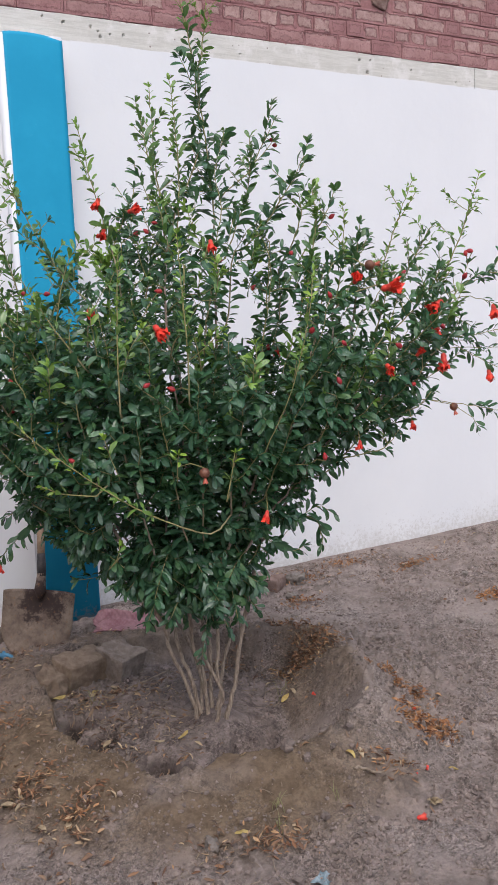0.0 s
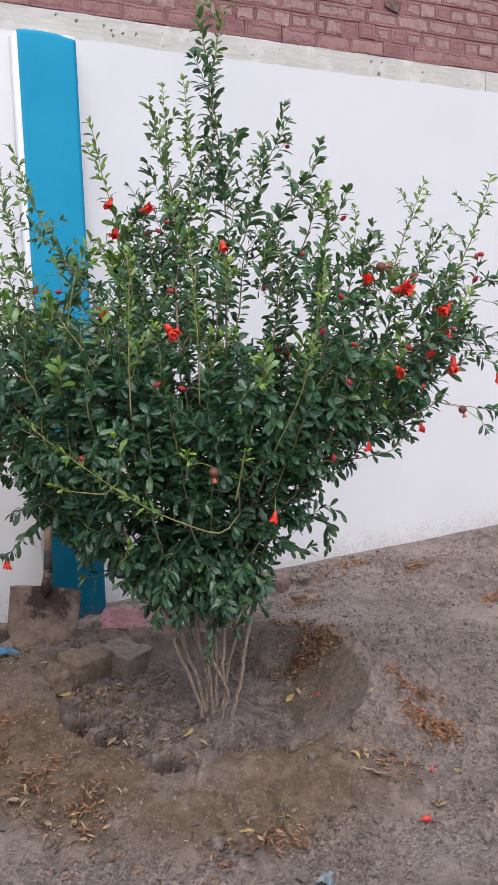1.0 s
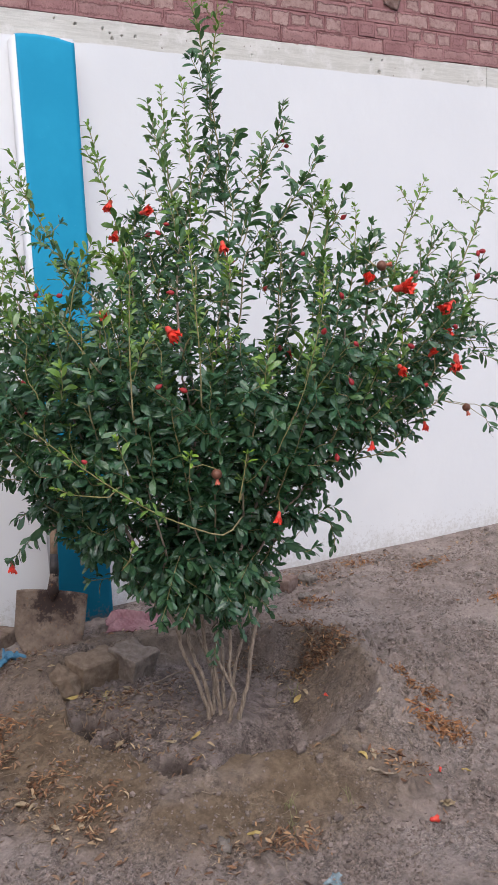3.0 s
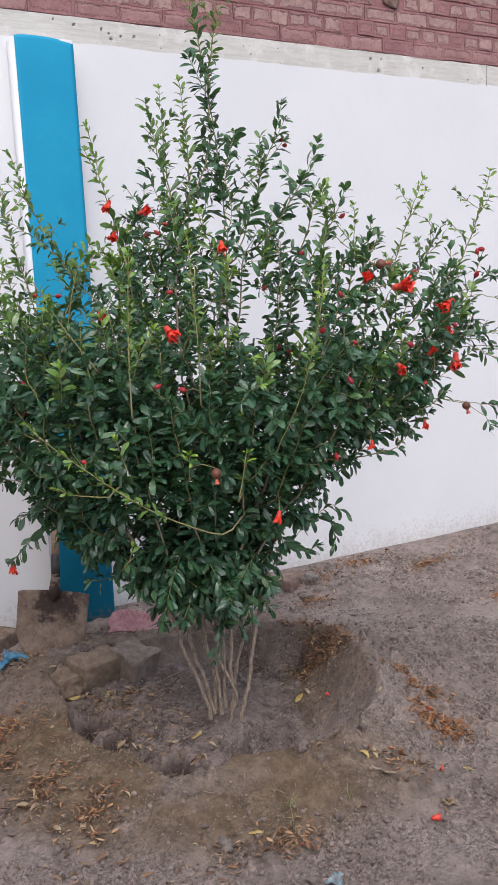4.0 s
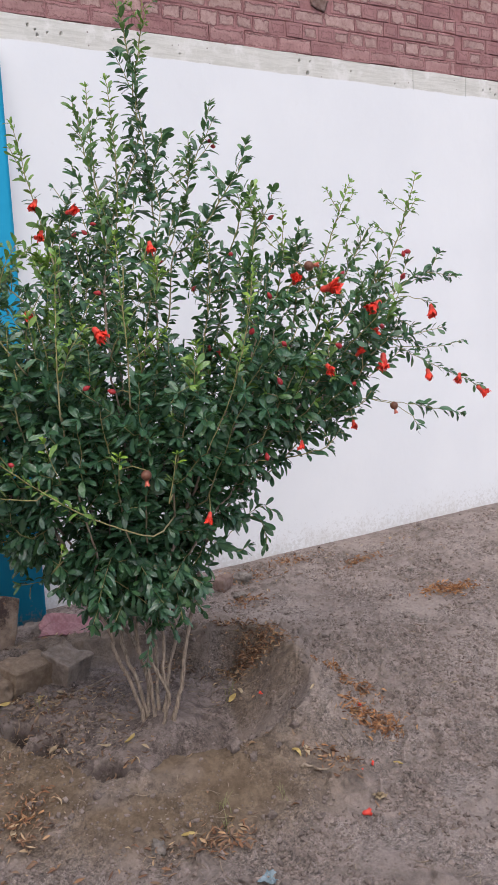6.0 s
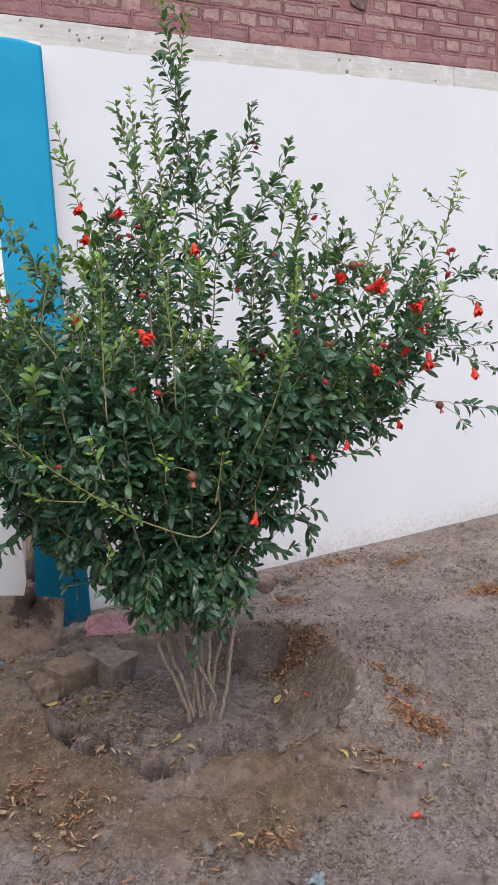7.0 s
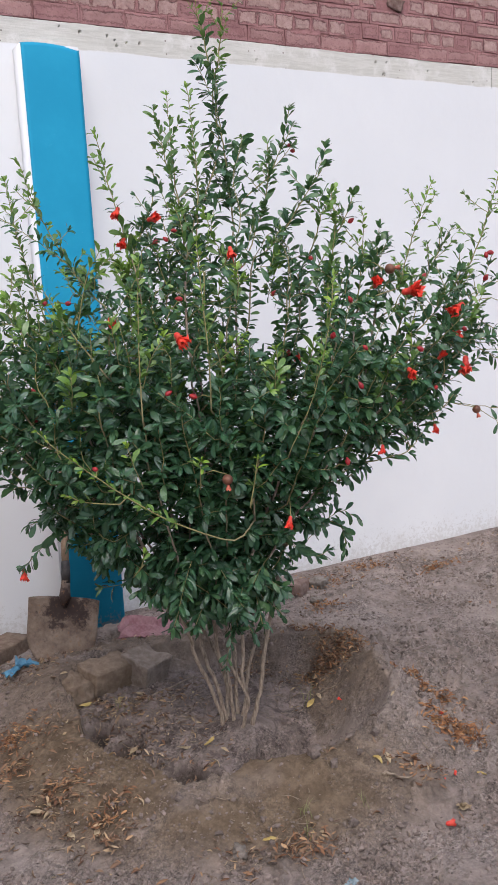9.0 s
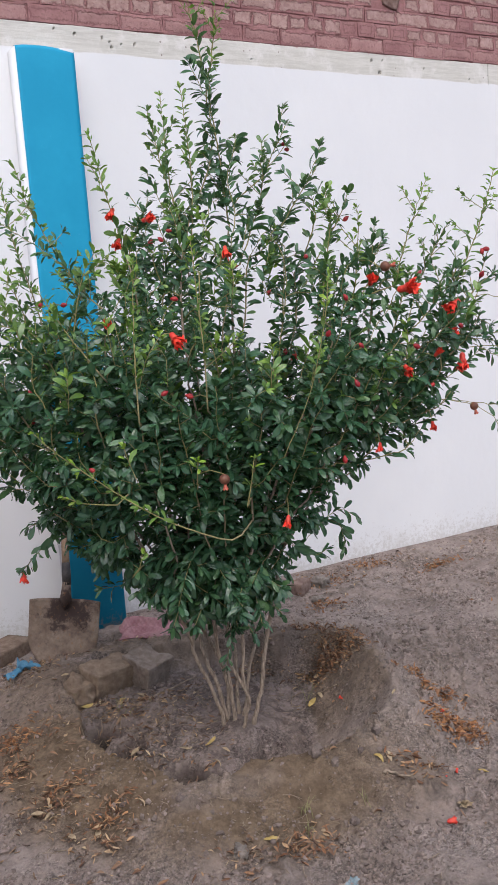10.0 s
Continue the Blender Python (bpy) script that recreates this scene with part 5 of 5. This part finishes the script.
def dry_leaf(r, length, wide=0.34):
    """A curled dry leaf lying along +y."""
    n, curl, roll, spin = 6, r.uniform(-0.9, 0.9), r.uniform(0.2, 1.3), r.uniform(-1.2, 1.2)
    v, f = [], []
    for i in range(n):
        s = i / (n - 1)
        w = wide * math.sin(math.pi * (0.06 + 0.88 * s)) * 0.5
        for t in (-1, 0, 1):
            c, q = math.cos(spin * (s - 0.5)), math.sin(spin * (s - 0.5))
            lift = roll * w * t * t
            v.append((t * w * c - lift * q + 0.1 * curl * s * s, s - 0.5, curl * (s - 0.5) ** 2 + t * w * q + lift * c + r.normal(0, 0.015)))
    for i in range(n - 1):
        for j in range(2):
            f.append((3 * i + j, 3 * i + j + 1, 3 * i + j + 4, 3 * i + j + 3))
    return np.array(v) * length, f


def leaves_at(r, places, warm, heap=0.0, size=(0.013, 0.036)):
    """Verts, faces and warmth of dry leaves dropped on places, heaped up by heap."""
    verts, faces, tone, base = [], [], [], 0
    for x, y in places:
        if not scatter_ok(x, y):
            continue
        length = r.uniform(*size)
        v, f = dry_leaf(r, length, r.uniform(0.14, 0.38))
        m = np.array(Euler((r.normal(0, 0.35), r.normal(0, 0.45), r.uniform(0, 6.28))).to_matrix())
        v = v @ m.T
        v[:, 2] -= v[:, 2].min()
        verts.append(v + (x, y, height_at(x, y) + 0.002 + heap * r.random() ** 1.5))
        faces.extend(tuple(i + base for i in q) for q in f)
        tone += [float(np.clip(warm + r.normal(0, 0.2), 0, 1))] * len(v)
        base += len(v)
    me = mesh("leaves", np.concatenate(verts), faces, LITTER)
    attribute(me, "warm", tone)
    return me


def build_litter():
    r = np.random.default_rng(61)
    places = []
    # thinly over the yard, thicker in the basin and on the side of the wall
    places += [(x, y) for x, y in zip(r.uniform(-1.0, 3.4, 110), r.uniform(-1.3, 1.44, 110))]
    for x, y, sx, sy, n in ((-0.3, 0.47, 0.11, 0.09, 260), (-0.43, 0.15, 0.07, 0.12, 150), (-0.32, -0.1, 0.09, 0.08, 110), (-0.2, 0.2, 0.12, 0.12, 70), (-0.1, 0.45, 0.14, 0.08, 60), (0.42, 0.25, 0.07, 0.14, 60), (0.3, 0.05, 0.12, 0.12, 22), (-0.3, 0.05, 0.14, 0.1, 34), (-0.75, -0.15, 0.1, 0.2, 50), (-0.45, -0.75, 0.17, 0.12, 40), (-0.75, -0.4, 0.14, 0.16, 36), (-0.58, 0.93, 0.11, 0.09, 170), (0.0, 1.1, 0.07, 0.05, 26), (1.9, 1.3, 0.5, 0.06, 60), (1.2, 1.1, 0.3, 0.15, 40), (-0.62, 0.1, 0.06, 0.15, 20), (0.2, -0.5, 0.15, 0.12, 16)):
        places += list(zip(r.normal(x, sx, n), r.normal(y, sy, n)))
    me = leaves_at(r, places, 0.15)
    obj("leaf_litter", me, None, "scattered dry brown and straw-coloured leaves", "leaf litter", "", "stuff")
    # heaps of rusty fallen petals and leaves: x, y, spread along, across, turn, count, warmth
    for x, y, sx, sy, turn, n, warm in ((0.65, -0.2, 0.07, 0.032, 110, 100, 0.8), (0.54, -0.48, 0.06, 0.045, 10, 130, 0.8), (1.82, 0.385, 0.08, 0.04, -20, 140, 0.95), (0.25, -0.635, 0.045, 0.022, -35, 40, 0.45), (-0.23, -0.7, 0.03, 0.05, 60, 60, 0.4), (-0.78, 0.36, 0.05, 0.05, 0, 110, 0.65), (-0.83, 0.15, 0.05, 0.05, 0, 60, 0.4), (-0.8, -0.12, 0.06, 0.05, 30, 50, 0.3), (-0.74, -0.08, 0.05, 0.04, 0, 40, 0.55), (-0.7, -0.38, 0.05, 0.03, 0, 30, 0.2), (-0.66, -0.27, 0.05, 0.035, 20, 60, 0.5), (-0.41, -0.64, 0.07, 0.035, -20, 26, 0.15), (0.48, 0.2, 0.045, 0.085, 10, 230, 0.45), (0.3, 0.47, 0.09, 0.03, -30, 60, 0.15), (1.12, 1.23, 0.09, 0.06, 0, 60, 0.75), (1.5, 1.3, 0.08, 0.04, 0, 45, 0.85), (0.93, 0.9, 0.06, 0.05, 0, 34, 0.75), (1.82, 1.07, 0.09, 0.025, 10, 50, 0.9)):
        a = r.normal(0, 1, ((3 if warm > 0.7 or n > 200 else 2) * n, 2)) * (sx, sy)
        c, s = math.cos(radians(turn)), math.sin(radians(turn))
        me = leaves_at(r, [(x + p * c - q * s, y + p * s + q * c) for p, q in a], warm, 0.02, (0.012, 0.031))
        obj("dry_leaf_pile", me, None, "small drift of rusty orange dry leaves on the soil", "leaf pile", "leaf drifts on the soil", "stuff")


def build_twigs():
    r = np.random.default_rng(71)
    pieces = []
    spots = [(x, y) for x, y in zip(r.uniform(-1.0, 3.4, 800), r.uniform(-1.3, 1.42, 800))]
    for x, y, s, n in ((-0.25, 0.35, 0.16, 260), (-0.4, -0.75, 0.2, 90), (0.35, 0.2, 0.12, 90), (-0.65, 0.85, 0.12, 110), (-0.75, -0.1, 0.12, 60)):
        spots += list(zip(r.normal(x, s, n), r.normal(y, s, n)))
    for x, y in spots:
        if not scatter_ok(x, y):
            continue
        length, a = 0.012 + 0.06 * r.random() ** 2.2, r.uniform(0, 6.28)
        pts = []
        for k in range(4):
            s = (k / 3 - 0.5) * length
            px, py = x + s * math.cos(a), y + s * math.sin(a)
            pts.append((px + r.normal(0, 0.002), py + r.normal(0, 0.002), 0))
        rad = r.uniform(0.0006, 0.0016)
        top = max(height_at(p[0], p[1]) for p in pts)
        pieces.append(tube([(p[0], p[1], 0.6 * height_at(p[0], p[1]) + 0.4 * top + rad) for p in pts], [rad] * 4, 4))
    v, f = joined(pieces)
    obj("fallen_twigs", mesh("fallen_twigs", v, f, TWIG), None, "thin dry twigs and straws strewn on the soil", "twigs", "", "stuff")


def stick(x, y, length, turn, radius, seed, label):
    r = np.random.default_rng(seed)
    c, s = math.cos(radians(turn)), math.sin(radians(turn))
    pts, rad = [], []
    for k in range(9):
        t = (k / 8 - 0.5) * length
        px, py = x + t * c + r.normal(0, 0.004), y + t * s + r.normal(0, 0.004)
        pts.append((px, py, 0))
        rad.append(radius * (1.1 - 0.5 * k / 8) * r.uniform(0.9, 1.1))
    top = max(height_at(p[0], p[1]) for p in pts)
    pts = [(p[0], p[1], 0.45 * height_at(p[0], p[1]) + 0.55 * top + radius * 0.6) for p in pts]
    v, f = tube(pts, rad, 7)
    obj("stick", mesh("stick", v, f, TWIG), None, label, "stick", "sticks on the soil")


build_gravel()


def build_loose_clods():
    """Broken clods up to a thumb's length, on the bank's outer slope and here and there beyond it."""
    r = np.random.default_rng(57)
    ball = bmesh.new()
    bmesh.ops.create_icosphere(ball, subdivisions=2, radius=1)
    tv = np.array([v.co[:] for v in ball.verts])
    tf = np.array([[v.index for v in f.verts] for f in ball.faces])
    ball.free()
    shapes = [tv * r.uniform(0.7, 1.25, 3) * (1, 1, 0.75) * (1 + 0.9 * fractal(tv + 9 * k, 1.3, 3, 300 + k))[:, None] for k in range(24)]
    count = 5200
    xs, ys = r.uniform(-1.0, 3.1, count), r.uniform(-1.3, 1.43, count)
    dist = np.hypot(xs - BASIN[0], ys - BASIN[1])
    patch = fractal(np.stack([xs, ys, 0 * xs], -1), 4.0, 3, 97)
    slope = smooth(0.55, 0.66, dist) * smooth(1.25, 0.9, dist) * smooth(0.25, 0.0, ys - 0.4 * xs)
    keep = r.random(count) < 0.07 + 0.75 * slope * smooth(-0.12, 0.1, patch) + 0.15 * smooth(0.05, 0.2, patch) + 0.2 * smooth(1.25, 1.42, ys)
    keep &= ground_height(xs, ys)[1] < 0.5
    xs, ys = xs[keep], ys[keep]
    verts, faces = [], []
    for k, (x, y, z) in enumerate(zip(xs, ys, heights(xs, ys))):
        if not scatter_ok(x, y):
            continue
        size = min(0.019, 0.0042 * math.exp(r.normal(0, 0.55)))
        a = r.uniform(0, 6.28)
        v = shapes[r.integers(24)] * size
        v = np.stack([v[:, 0] * math.cos(a) - v[:, 1] * math.sin(a), v[:, 0] * math.sin(a) + v[:, 1] * math.cos(a), v[:, 2]], -1)
        faces.append(tf + len(verts) * len(tv))
        verts.append(v + (x, y, z + 0.25 * size))
    obj("loose_clods", mesh("loose_clods", np.concatenate(verts), np.concatenate(faces), CLOD, False), None, "broken clods of dry grey-brown earth on the soil", "clod", "", "stuff")


build_loose_clods()
build_litter()
build_twigs()
stick(1.82, 1.093, 0.17, 6, 0.008, 3, "short thick dry stick lying on the soil")
stick(-0.12, 0.52, 0.34, 22, 0.004, 4, "thin bent dry twig in the watering basin")
stick(0.157, -0.635, 0.09, -40, 0.005, 5, "pale split stick on the soil")
stick(0.86, -0.02, 0.2, 60, 0.002, 6, "thin pale straw on the soil")
stick(-0.42, -0.83, 0.14, 15, 0.002, 8, "thin pale straw on the soil")


def fallen_flower(x, y, size, turn, open_wide=True):
    place = Vector((x, y, height_at(x, y) + size * 0.2))
    way = Vector((math.cos(radians(turn)), math.sin(radians(turn)), 0.05))
    ob = flower(None, place, way, size, "fallen scarlet flower lying on the soil", open_wide)
    ob.name = "fallen_flower"
    tagged(ob, "", "flower", "fallen flowers")


fallen_flower(0.16, -0.85, 0.042, -20, False)
fallen_flower(0.37, -0.662, 0.02, 60)
fallen_flower(0.324, -0.667, 0.014, 200)
fallen_flower(0.352, -0.06, 0.017, 100)
fallen_flower(0.504, -0.434, 0.014, 10)


def fallen_leaf(x, y, length, turn, mat, label):
    r = np.random.default_rng(int(abs(x * 991 + y * 577)))
    v, f = dry_leaf(r, length, 0.36)
    ob = obj("fallen_leaf", mesh("fallen_leaf", v, f, mat), None, label, "leaf", "yellow leaves on the soil", place=resting(x, y, -0.004 - 0.25 * length * 0.1, turn, r.normal(0, 9), r.normal(0, 9)))
    thick = ob.modifiers.new("thickness", "SOLIDIFY")
    thick.thickness = 0.0006


PALE = plain("straw_leaf", (0.27, 0.2, 0.125), (0.41, 0.33, 0.22), 40, 0.8)
for x, y, length, turn, mat in ((-0.222, -0.31, 0.045, -50, YELLOW), (0.302, 0.08, 0.06, -60, YELLOW), (0.333, 0.067, 0.04, -10, PALE), (0.461, -0.684, 0.032, 40, YELLOW), (-0.784, -0.279, 0.05, 5, PALE), (-0.714, -0.31, 0.05, -20, PALE), (-0.3, -0.62, 0.05, 70, YELLOW), (-0.456, 0.533, 0.06, -70, YELLOW), (-0.262, 0.034, 0.055, 60, PALE), (-0.191, -0.024, 0.055, -65, YELLOW), (0.14, -0.56, 0.045, 10, YELLOW), (0.17, -0.57, 0.05, -15, PALE), (-0.288, 0.572, 0.07, -40, YELLOW), (-0.21, 0.56, 0.06, 20, PALE), (-0.84, -0.12, 0.055, 50, PALE), (-0.81, -0.15, 0.05, 120, PALE), (-0.8, -0.1, 0.05, 10, PALE), (-0.381, 0.224, 0.055, -60, PALE)):
    fallen_leaf(x, y, length, turn, mat, "yellowed dry leaf lying on the soil" if mat == YELLOW else "pale straw-coloured dry leaf lying on the soil")


def crumpled(name, size, seed, mat, label, category, place, folds=6.0):
    """A crumpled scrap of sheet with folds."""
    n = 16
    s = np.linspace(-0.5, 0.5, n)
    gx, gy = np.meshgrid(s, s)
    p = np.stack([gx.ravel(), gy.ravel(), 0 * gx.ravel()], -1)
    v = p * (size[0], size[1], 0)
    v[:, 0] += size[0] * 0.35 * fractal(p, 2.3, 2, seed)
    v[:, 1] += size[1] * 0.35 * fractal(p, 2.3, 2, seed + 3)
    ridge = 1 - np.abs(2 * fractal(p, folds * 0.5, 2, seed + 6))
    v[:, 2] = size[2] * (ridge - 0.6) + size[2] * 0.6 * fractal(p, folds, 2, seed + 9)
    v[:, 2] -= np.percentile(v[:, 2], 20)
    i = np.arange(n * n).reshape(n, n)
    f = np.stack([i[:-1, :-1], i[:-1, 1:], i[1:, 1:], i[1:, :-1]], -1).reshape(-1, 4)
    ob = obj(name, mesh(name, v, f, mat), None, label, category, place=place)
    thick = ob.modifiers.new("thickness", "SOLIDIFY")
    thick.thickness = 0.0012
    return ob


BLUE_PLASTIC = plain("faded_blue_plastic", (0.05, 0.17, 0.29), (0.1, 0.26, 0.39), 30, 0.5, 0.4)
CLEAR_PLASTIC = plain("pale_plastic", (0.13, 0.18, 0.2), (0.23, 0.29, 0.32), 60, 0.25, 0.6)
crumpled("plastic_scrap", (0.05, 0.045, 0.02), 301, CLEAR_PLASTIC, "crumpled pale plastic scrap on the soil", "litter", resting(-0.22, -0.911, -0.004, 30))


def build_blue_scrap():
    """A knotted strip of faded blue plastic: a body and two loose ends."""
    root = obj("plastic_bag", None, None, "faded blue knotted plastic bag scrap on the soil", "plastic bag", place=resting(-0.605, 0.94, -0.008, 40, 12) @ Matrix.Scale(0.85, 4))
    for k, (x0, x1, w, lift, tilt) in enumerate(((-0.1, 0.0, 0.06, 0.03, 0.0), (0.0, 0.085, 0.075, 0.03, 0.04), (0.0, 0.075, 0.06, 0.045, -0.05))):
        r = np.random.default_rng(310 + k)
        n, m, v, f = 9, 5, [], []
        for i in range(n):
            s = i / (n - 1)
            width = w * (0.35 + 0.65 * (s if x1 > 0 else 1 - s) ** 0.7)
            for j in range(m):
                t = j / (m - 1) - 0.5
                v.append((x0 + (x1 - x0) * s, tilt * s + t * width + r.normal(0, 0.0015), 0.006 + lift * abs(math.sin(2.2 * s + 5 * t)) + r.normal(0, 0.0015)))
        for i in range(n - 1):
            for j in range(m - 1):
                f.append((i * m + j, i * m + j + 1, (i + 1) * m + j + 1, (i + 1) * m + j))
        ob = obj("strip", mesh("strip", v, f, BLUE_PLASTIC), root)
        thick = ob.modifiers.new("thickness", "SOLIDIFY")
        thick.thickness = 0.0015


build_blue_scrap()


def cloth_material():
    m = Nodes("pink_woven_cloth")
    o = m.coords("Object")
    weave = m.math("MULTIPLY", m.math("SINE", m.math("MULTIPLY", m.axis(o, 0), 320.0)), m.math("SINE", m.math("MULTIPLY", m.axis(o, 1), 320.0)))
    c = m.mix(m.ramp(m.noise(o, 22, 5), 0.3, 0.7), (0.25, 0.12, 0.135), (0.35, 0.195, 0.21))
    c = m.mix(m.math("MULTIPLY", m.ramp(weave, 0.1, 0.6), 0.15), c, (0.4, 0.27, 0.28))
    c = m.mix(m.math("MULTIPLY", m.ramp(m.noise(o, 9, 5), 0.5, 0.75), 0.5), c, (0.24, 0.17, 0.15))
    m.bump(m.math("ADD", weave, m.noise(o, 90, 4)), 0.5, 0.003)
    return m.done(c, 0.95, spec=0.1)


def build_cloth():
    """A folded pink cloth: a flat lower layer and a rolled upper fold, one sheet."""
    n, m, v = 40, 34, []
    for j in range(m):
        t = j / (m - 1)
        for i in range(n):
            s = i / (n - 1)
            x = (s - 0.5) * 0.34 * (1 - 0.25 * abs(t - 0.5)) + 0.02 * math.sin(5 * t)
            path = t * 1.0
            # up from the front hem, over a fold, down behind
            y = -0.07 + 0.19 * path + 0.015 * math.sin(7 * s)
            z = 0.01 + 0.042 * math.exp(-((t - 0.72 - 0.06 * math.sin(5 * s)) / 0.14) ** 2) * (0.75 + 0.35 * math.sin(3 * s + 0.6)) + 0.02 * math.exp(-((t - 0.33 - 0.08 * math.sin(4 * s)) / 0.1) ** 2)
            taper = smooth(0.0, 0.12, s) * smooth(1.0, 0.9, s)
            q = 0.012 * float(fractal(np.array([[s * 3, t * 3, 0.2]]), 1.7, 3, 401)[0])
            v.append((x, y, (z + q) * (0.25 + 0.75 * taper) * (0.15 + 0.85 * smooth(0.0, 0.14, t)) + 0.004))
    i = np.arange(n * m).reshape(m, n)
    f = np.stack([i[:-1, :-1], i[:-1, 1:], i[1:, 1:], i[1:, :-1]], -1).reshape(-1, 4)
    ob = obj("cloth", mesh("cloth", v, f, cloth_material()), None, "folded faded pink woven cloth on the soil by the wall", "cloth", place=resting(0.07, 1.1, -0.004, -30))
    thick = ob.modifiers.new("thickness", "SOLIDIFY")
    thick.thickness = 0.004


build_cloth()


def build_shovel():
    """A round-nosed shovel stuck upright in the soil, leaning on the pilaster."""
    root = obj("shovel", None, None, "muddy rusted shovel with wooden handle leaning on the wall", "shovel")
    low, top = np.array([-0.392, 1.045, -0.02]), np.array([-0.335, 1.075, 0.278])
    up = (top - low) / np.linalg.norm(top - low)
    right = np.array([0.9, -0.42, -0.03])
    right = right - (right @ up) * up
    right /= np.linalg.norm(right)
    out = np.cross(right, up)
    height, half = np.linalg.norm(top - low), 0.155
    n, m, v, f = 22, 17, [], []
    for j in range(n):
        t = j / (n - 1)
        if t < 0.5:
            w = half * (1 - 0.03 * t)
        else:
            w = half * 0.985 * (1 - ((t - 0.5) / 0.515) ** 2.3) ** 0.55
        for i in range(m):
            s = 2 * i / (m - 1) - 1
            dish = 0.03 * s * s * (1 - 0.6 * t) - 0.012 * math.exp(-(s / 0.16) ** 2) * (1 - t) + 0.03 * t * t
            v.append(top - up * height * t + right * w * s + out * (dish - 0.004) - up * 0.006 * (abs(s) ** 6) * (t < 0.02))
    for j in range(n - 1):
        for i in range(m - 1):
            f.append((j * m + i, (j + 1) * m + i, (j + 1) * m + i + 1, j * m + i + 1))
    blade = obj("blade", mesh("blade", v, f, RUST), root, "mud-caked rusted blade")
    thick = blade.modifiers.new("thickness", "SOLIDIFY")
    thick.thickness = 0.0025
    neck = [top - up * 0.05, top, top + up * 0.035, top + up * 0.075]
    vv, ff = tube([p + out * 0.002 for p in neck], [0.006, 0.026, 0.0215, 0.0185], 12)
    obj("socket", mesh("socket", vv, ff, RUST), root)
    lean = np.array([-0.19, 1.352, 1.2])
    way = lean - neck[-1]
    way /= np.linalg.norm(way)
    vv, ff = tube([neck[-1] - way * 0.015, neck[-1] + way * 0.03, neck[-1] + way * 0.085], [0.0195, 0.0205, 0.0185], 12)
    obj("ferrule", mesh("ferrule", vv, ff, DARK_STEEL), root, "dark steel ferrule")
    k = np.linspace(0.07, np.linalg.norm(lean - neck[-1]), 12)
    vv, ff = tube([neck[-1] + way * a for a in k], [0.0172] * 11 + [0.0155], 10)
    obj("handle", mesh("handle", vv, ff, WOOD), root, "weathered wooden handle")


build_shovel()


def grass_tuft(x, y, count, tall, seed):
    r = np.random.default_rng(seed)
    pieces = []
    for _ in range(count):
        a, lean = r.uniform(0, 6.28), r.uniform(0.1, 0.8)
        bx, by = x + r.normal(0, 0.012), y + r.normal(0, 0.012)
        length = tall * r.uniform(0.5, 1.1)
        pts = [(bx + lean * length * s * s * math.cos(a), by + lean * length * s * s * math.sin(a), height_at(bx, by) - 0.004 + length * s * (1 - 0.25 * lean * s)) for s in (0, 0.35, 0.7, 1)]
        pieces.append(tube(pts, [0.0011, 0.001, 0.0007, 0.0002], 4))
    v, f = joined(pieces)
    obj("grass_tuft", mesh("grass_tuft", v, f, GRASS), None, "thin tuft of pale green grass on the mound", "grass", "grass tufts on the mound", "stuff")


for k, (x, y, n, tall) in enumerate(((-0.11, -0.27, 7, 0.06), (-0.16, -0.6, 9, 0.055), (-0.2, -0.66, 7, 0.05), (0.02, -0.66, 6, 0.045), (0.3, 0.12, 5, 0.08), (-0.35, 0.43, 5, 0.09))):
    grass_tuft(x, y, n, tall, 500 + k)


def build_dry_flower():
    """A withered, splayed flower on the soil."""
    r = np.random.default_rng(520)
    pieces = []
    x, y = 0.283, -0.791
    for k in range(9):
        v, f = dry_leaf(r, r.uniform(0.022, 0.038), 0.4)
        v = v @ np.array(Euler((r.uniform(-0.2, 0.9), r.normal(0, 0.6), r.uniform(0, 6.28))).to_matrix()).T
        v[:, 2] -= v[:, 2].min()
        pieces.append((v + (x + r.normal(0, 0.009), y + r.normal(0, 0.009), height_at(x, y) + 0.006 * r.random()), f))
    v, f = joined(pieces)
    obj("withered_flower", mesh("withered_flower", v, f, PALE), None, "withered straw-coloured flower on the soil", "flower")


build_dry_flower()

BROKEN = clod_material("broken_brick_face", (0.13, 0.075, 0.065), (0.27, 0.19, 0.17))

build_brickwork()
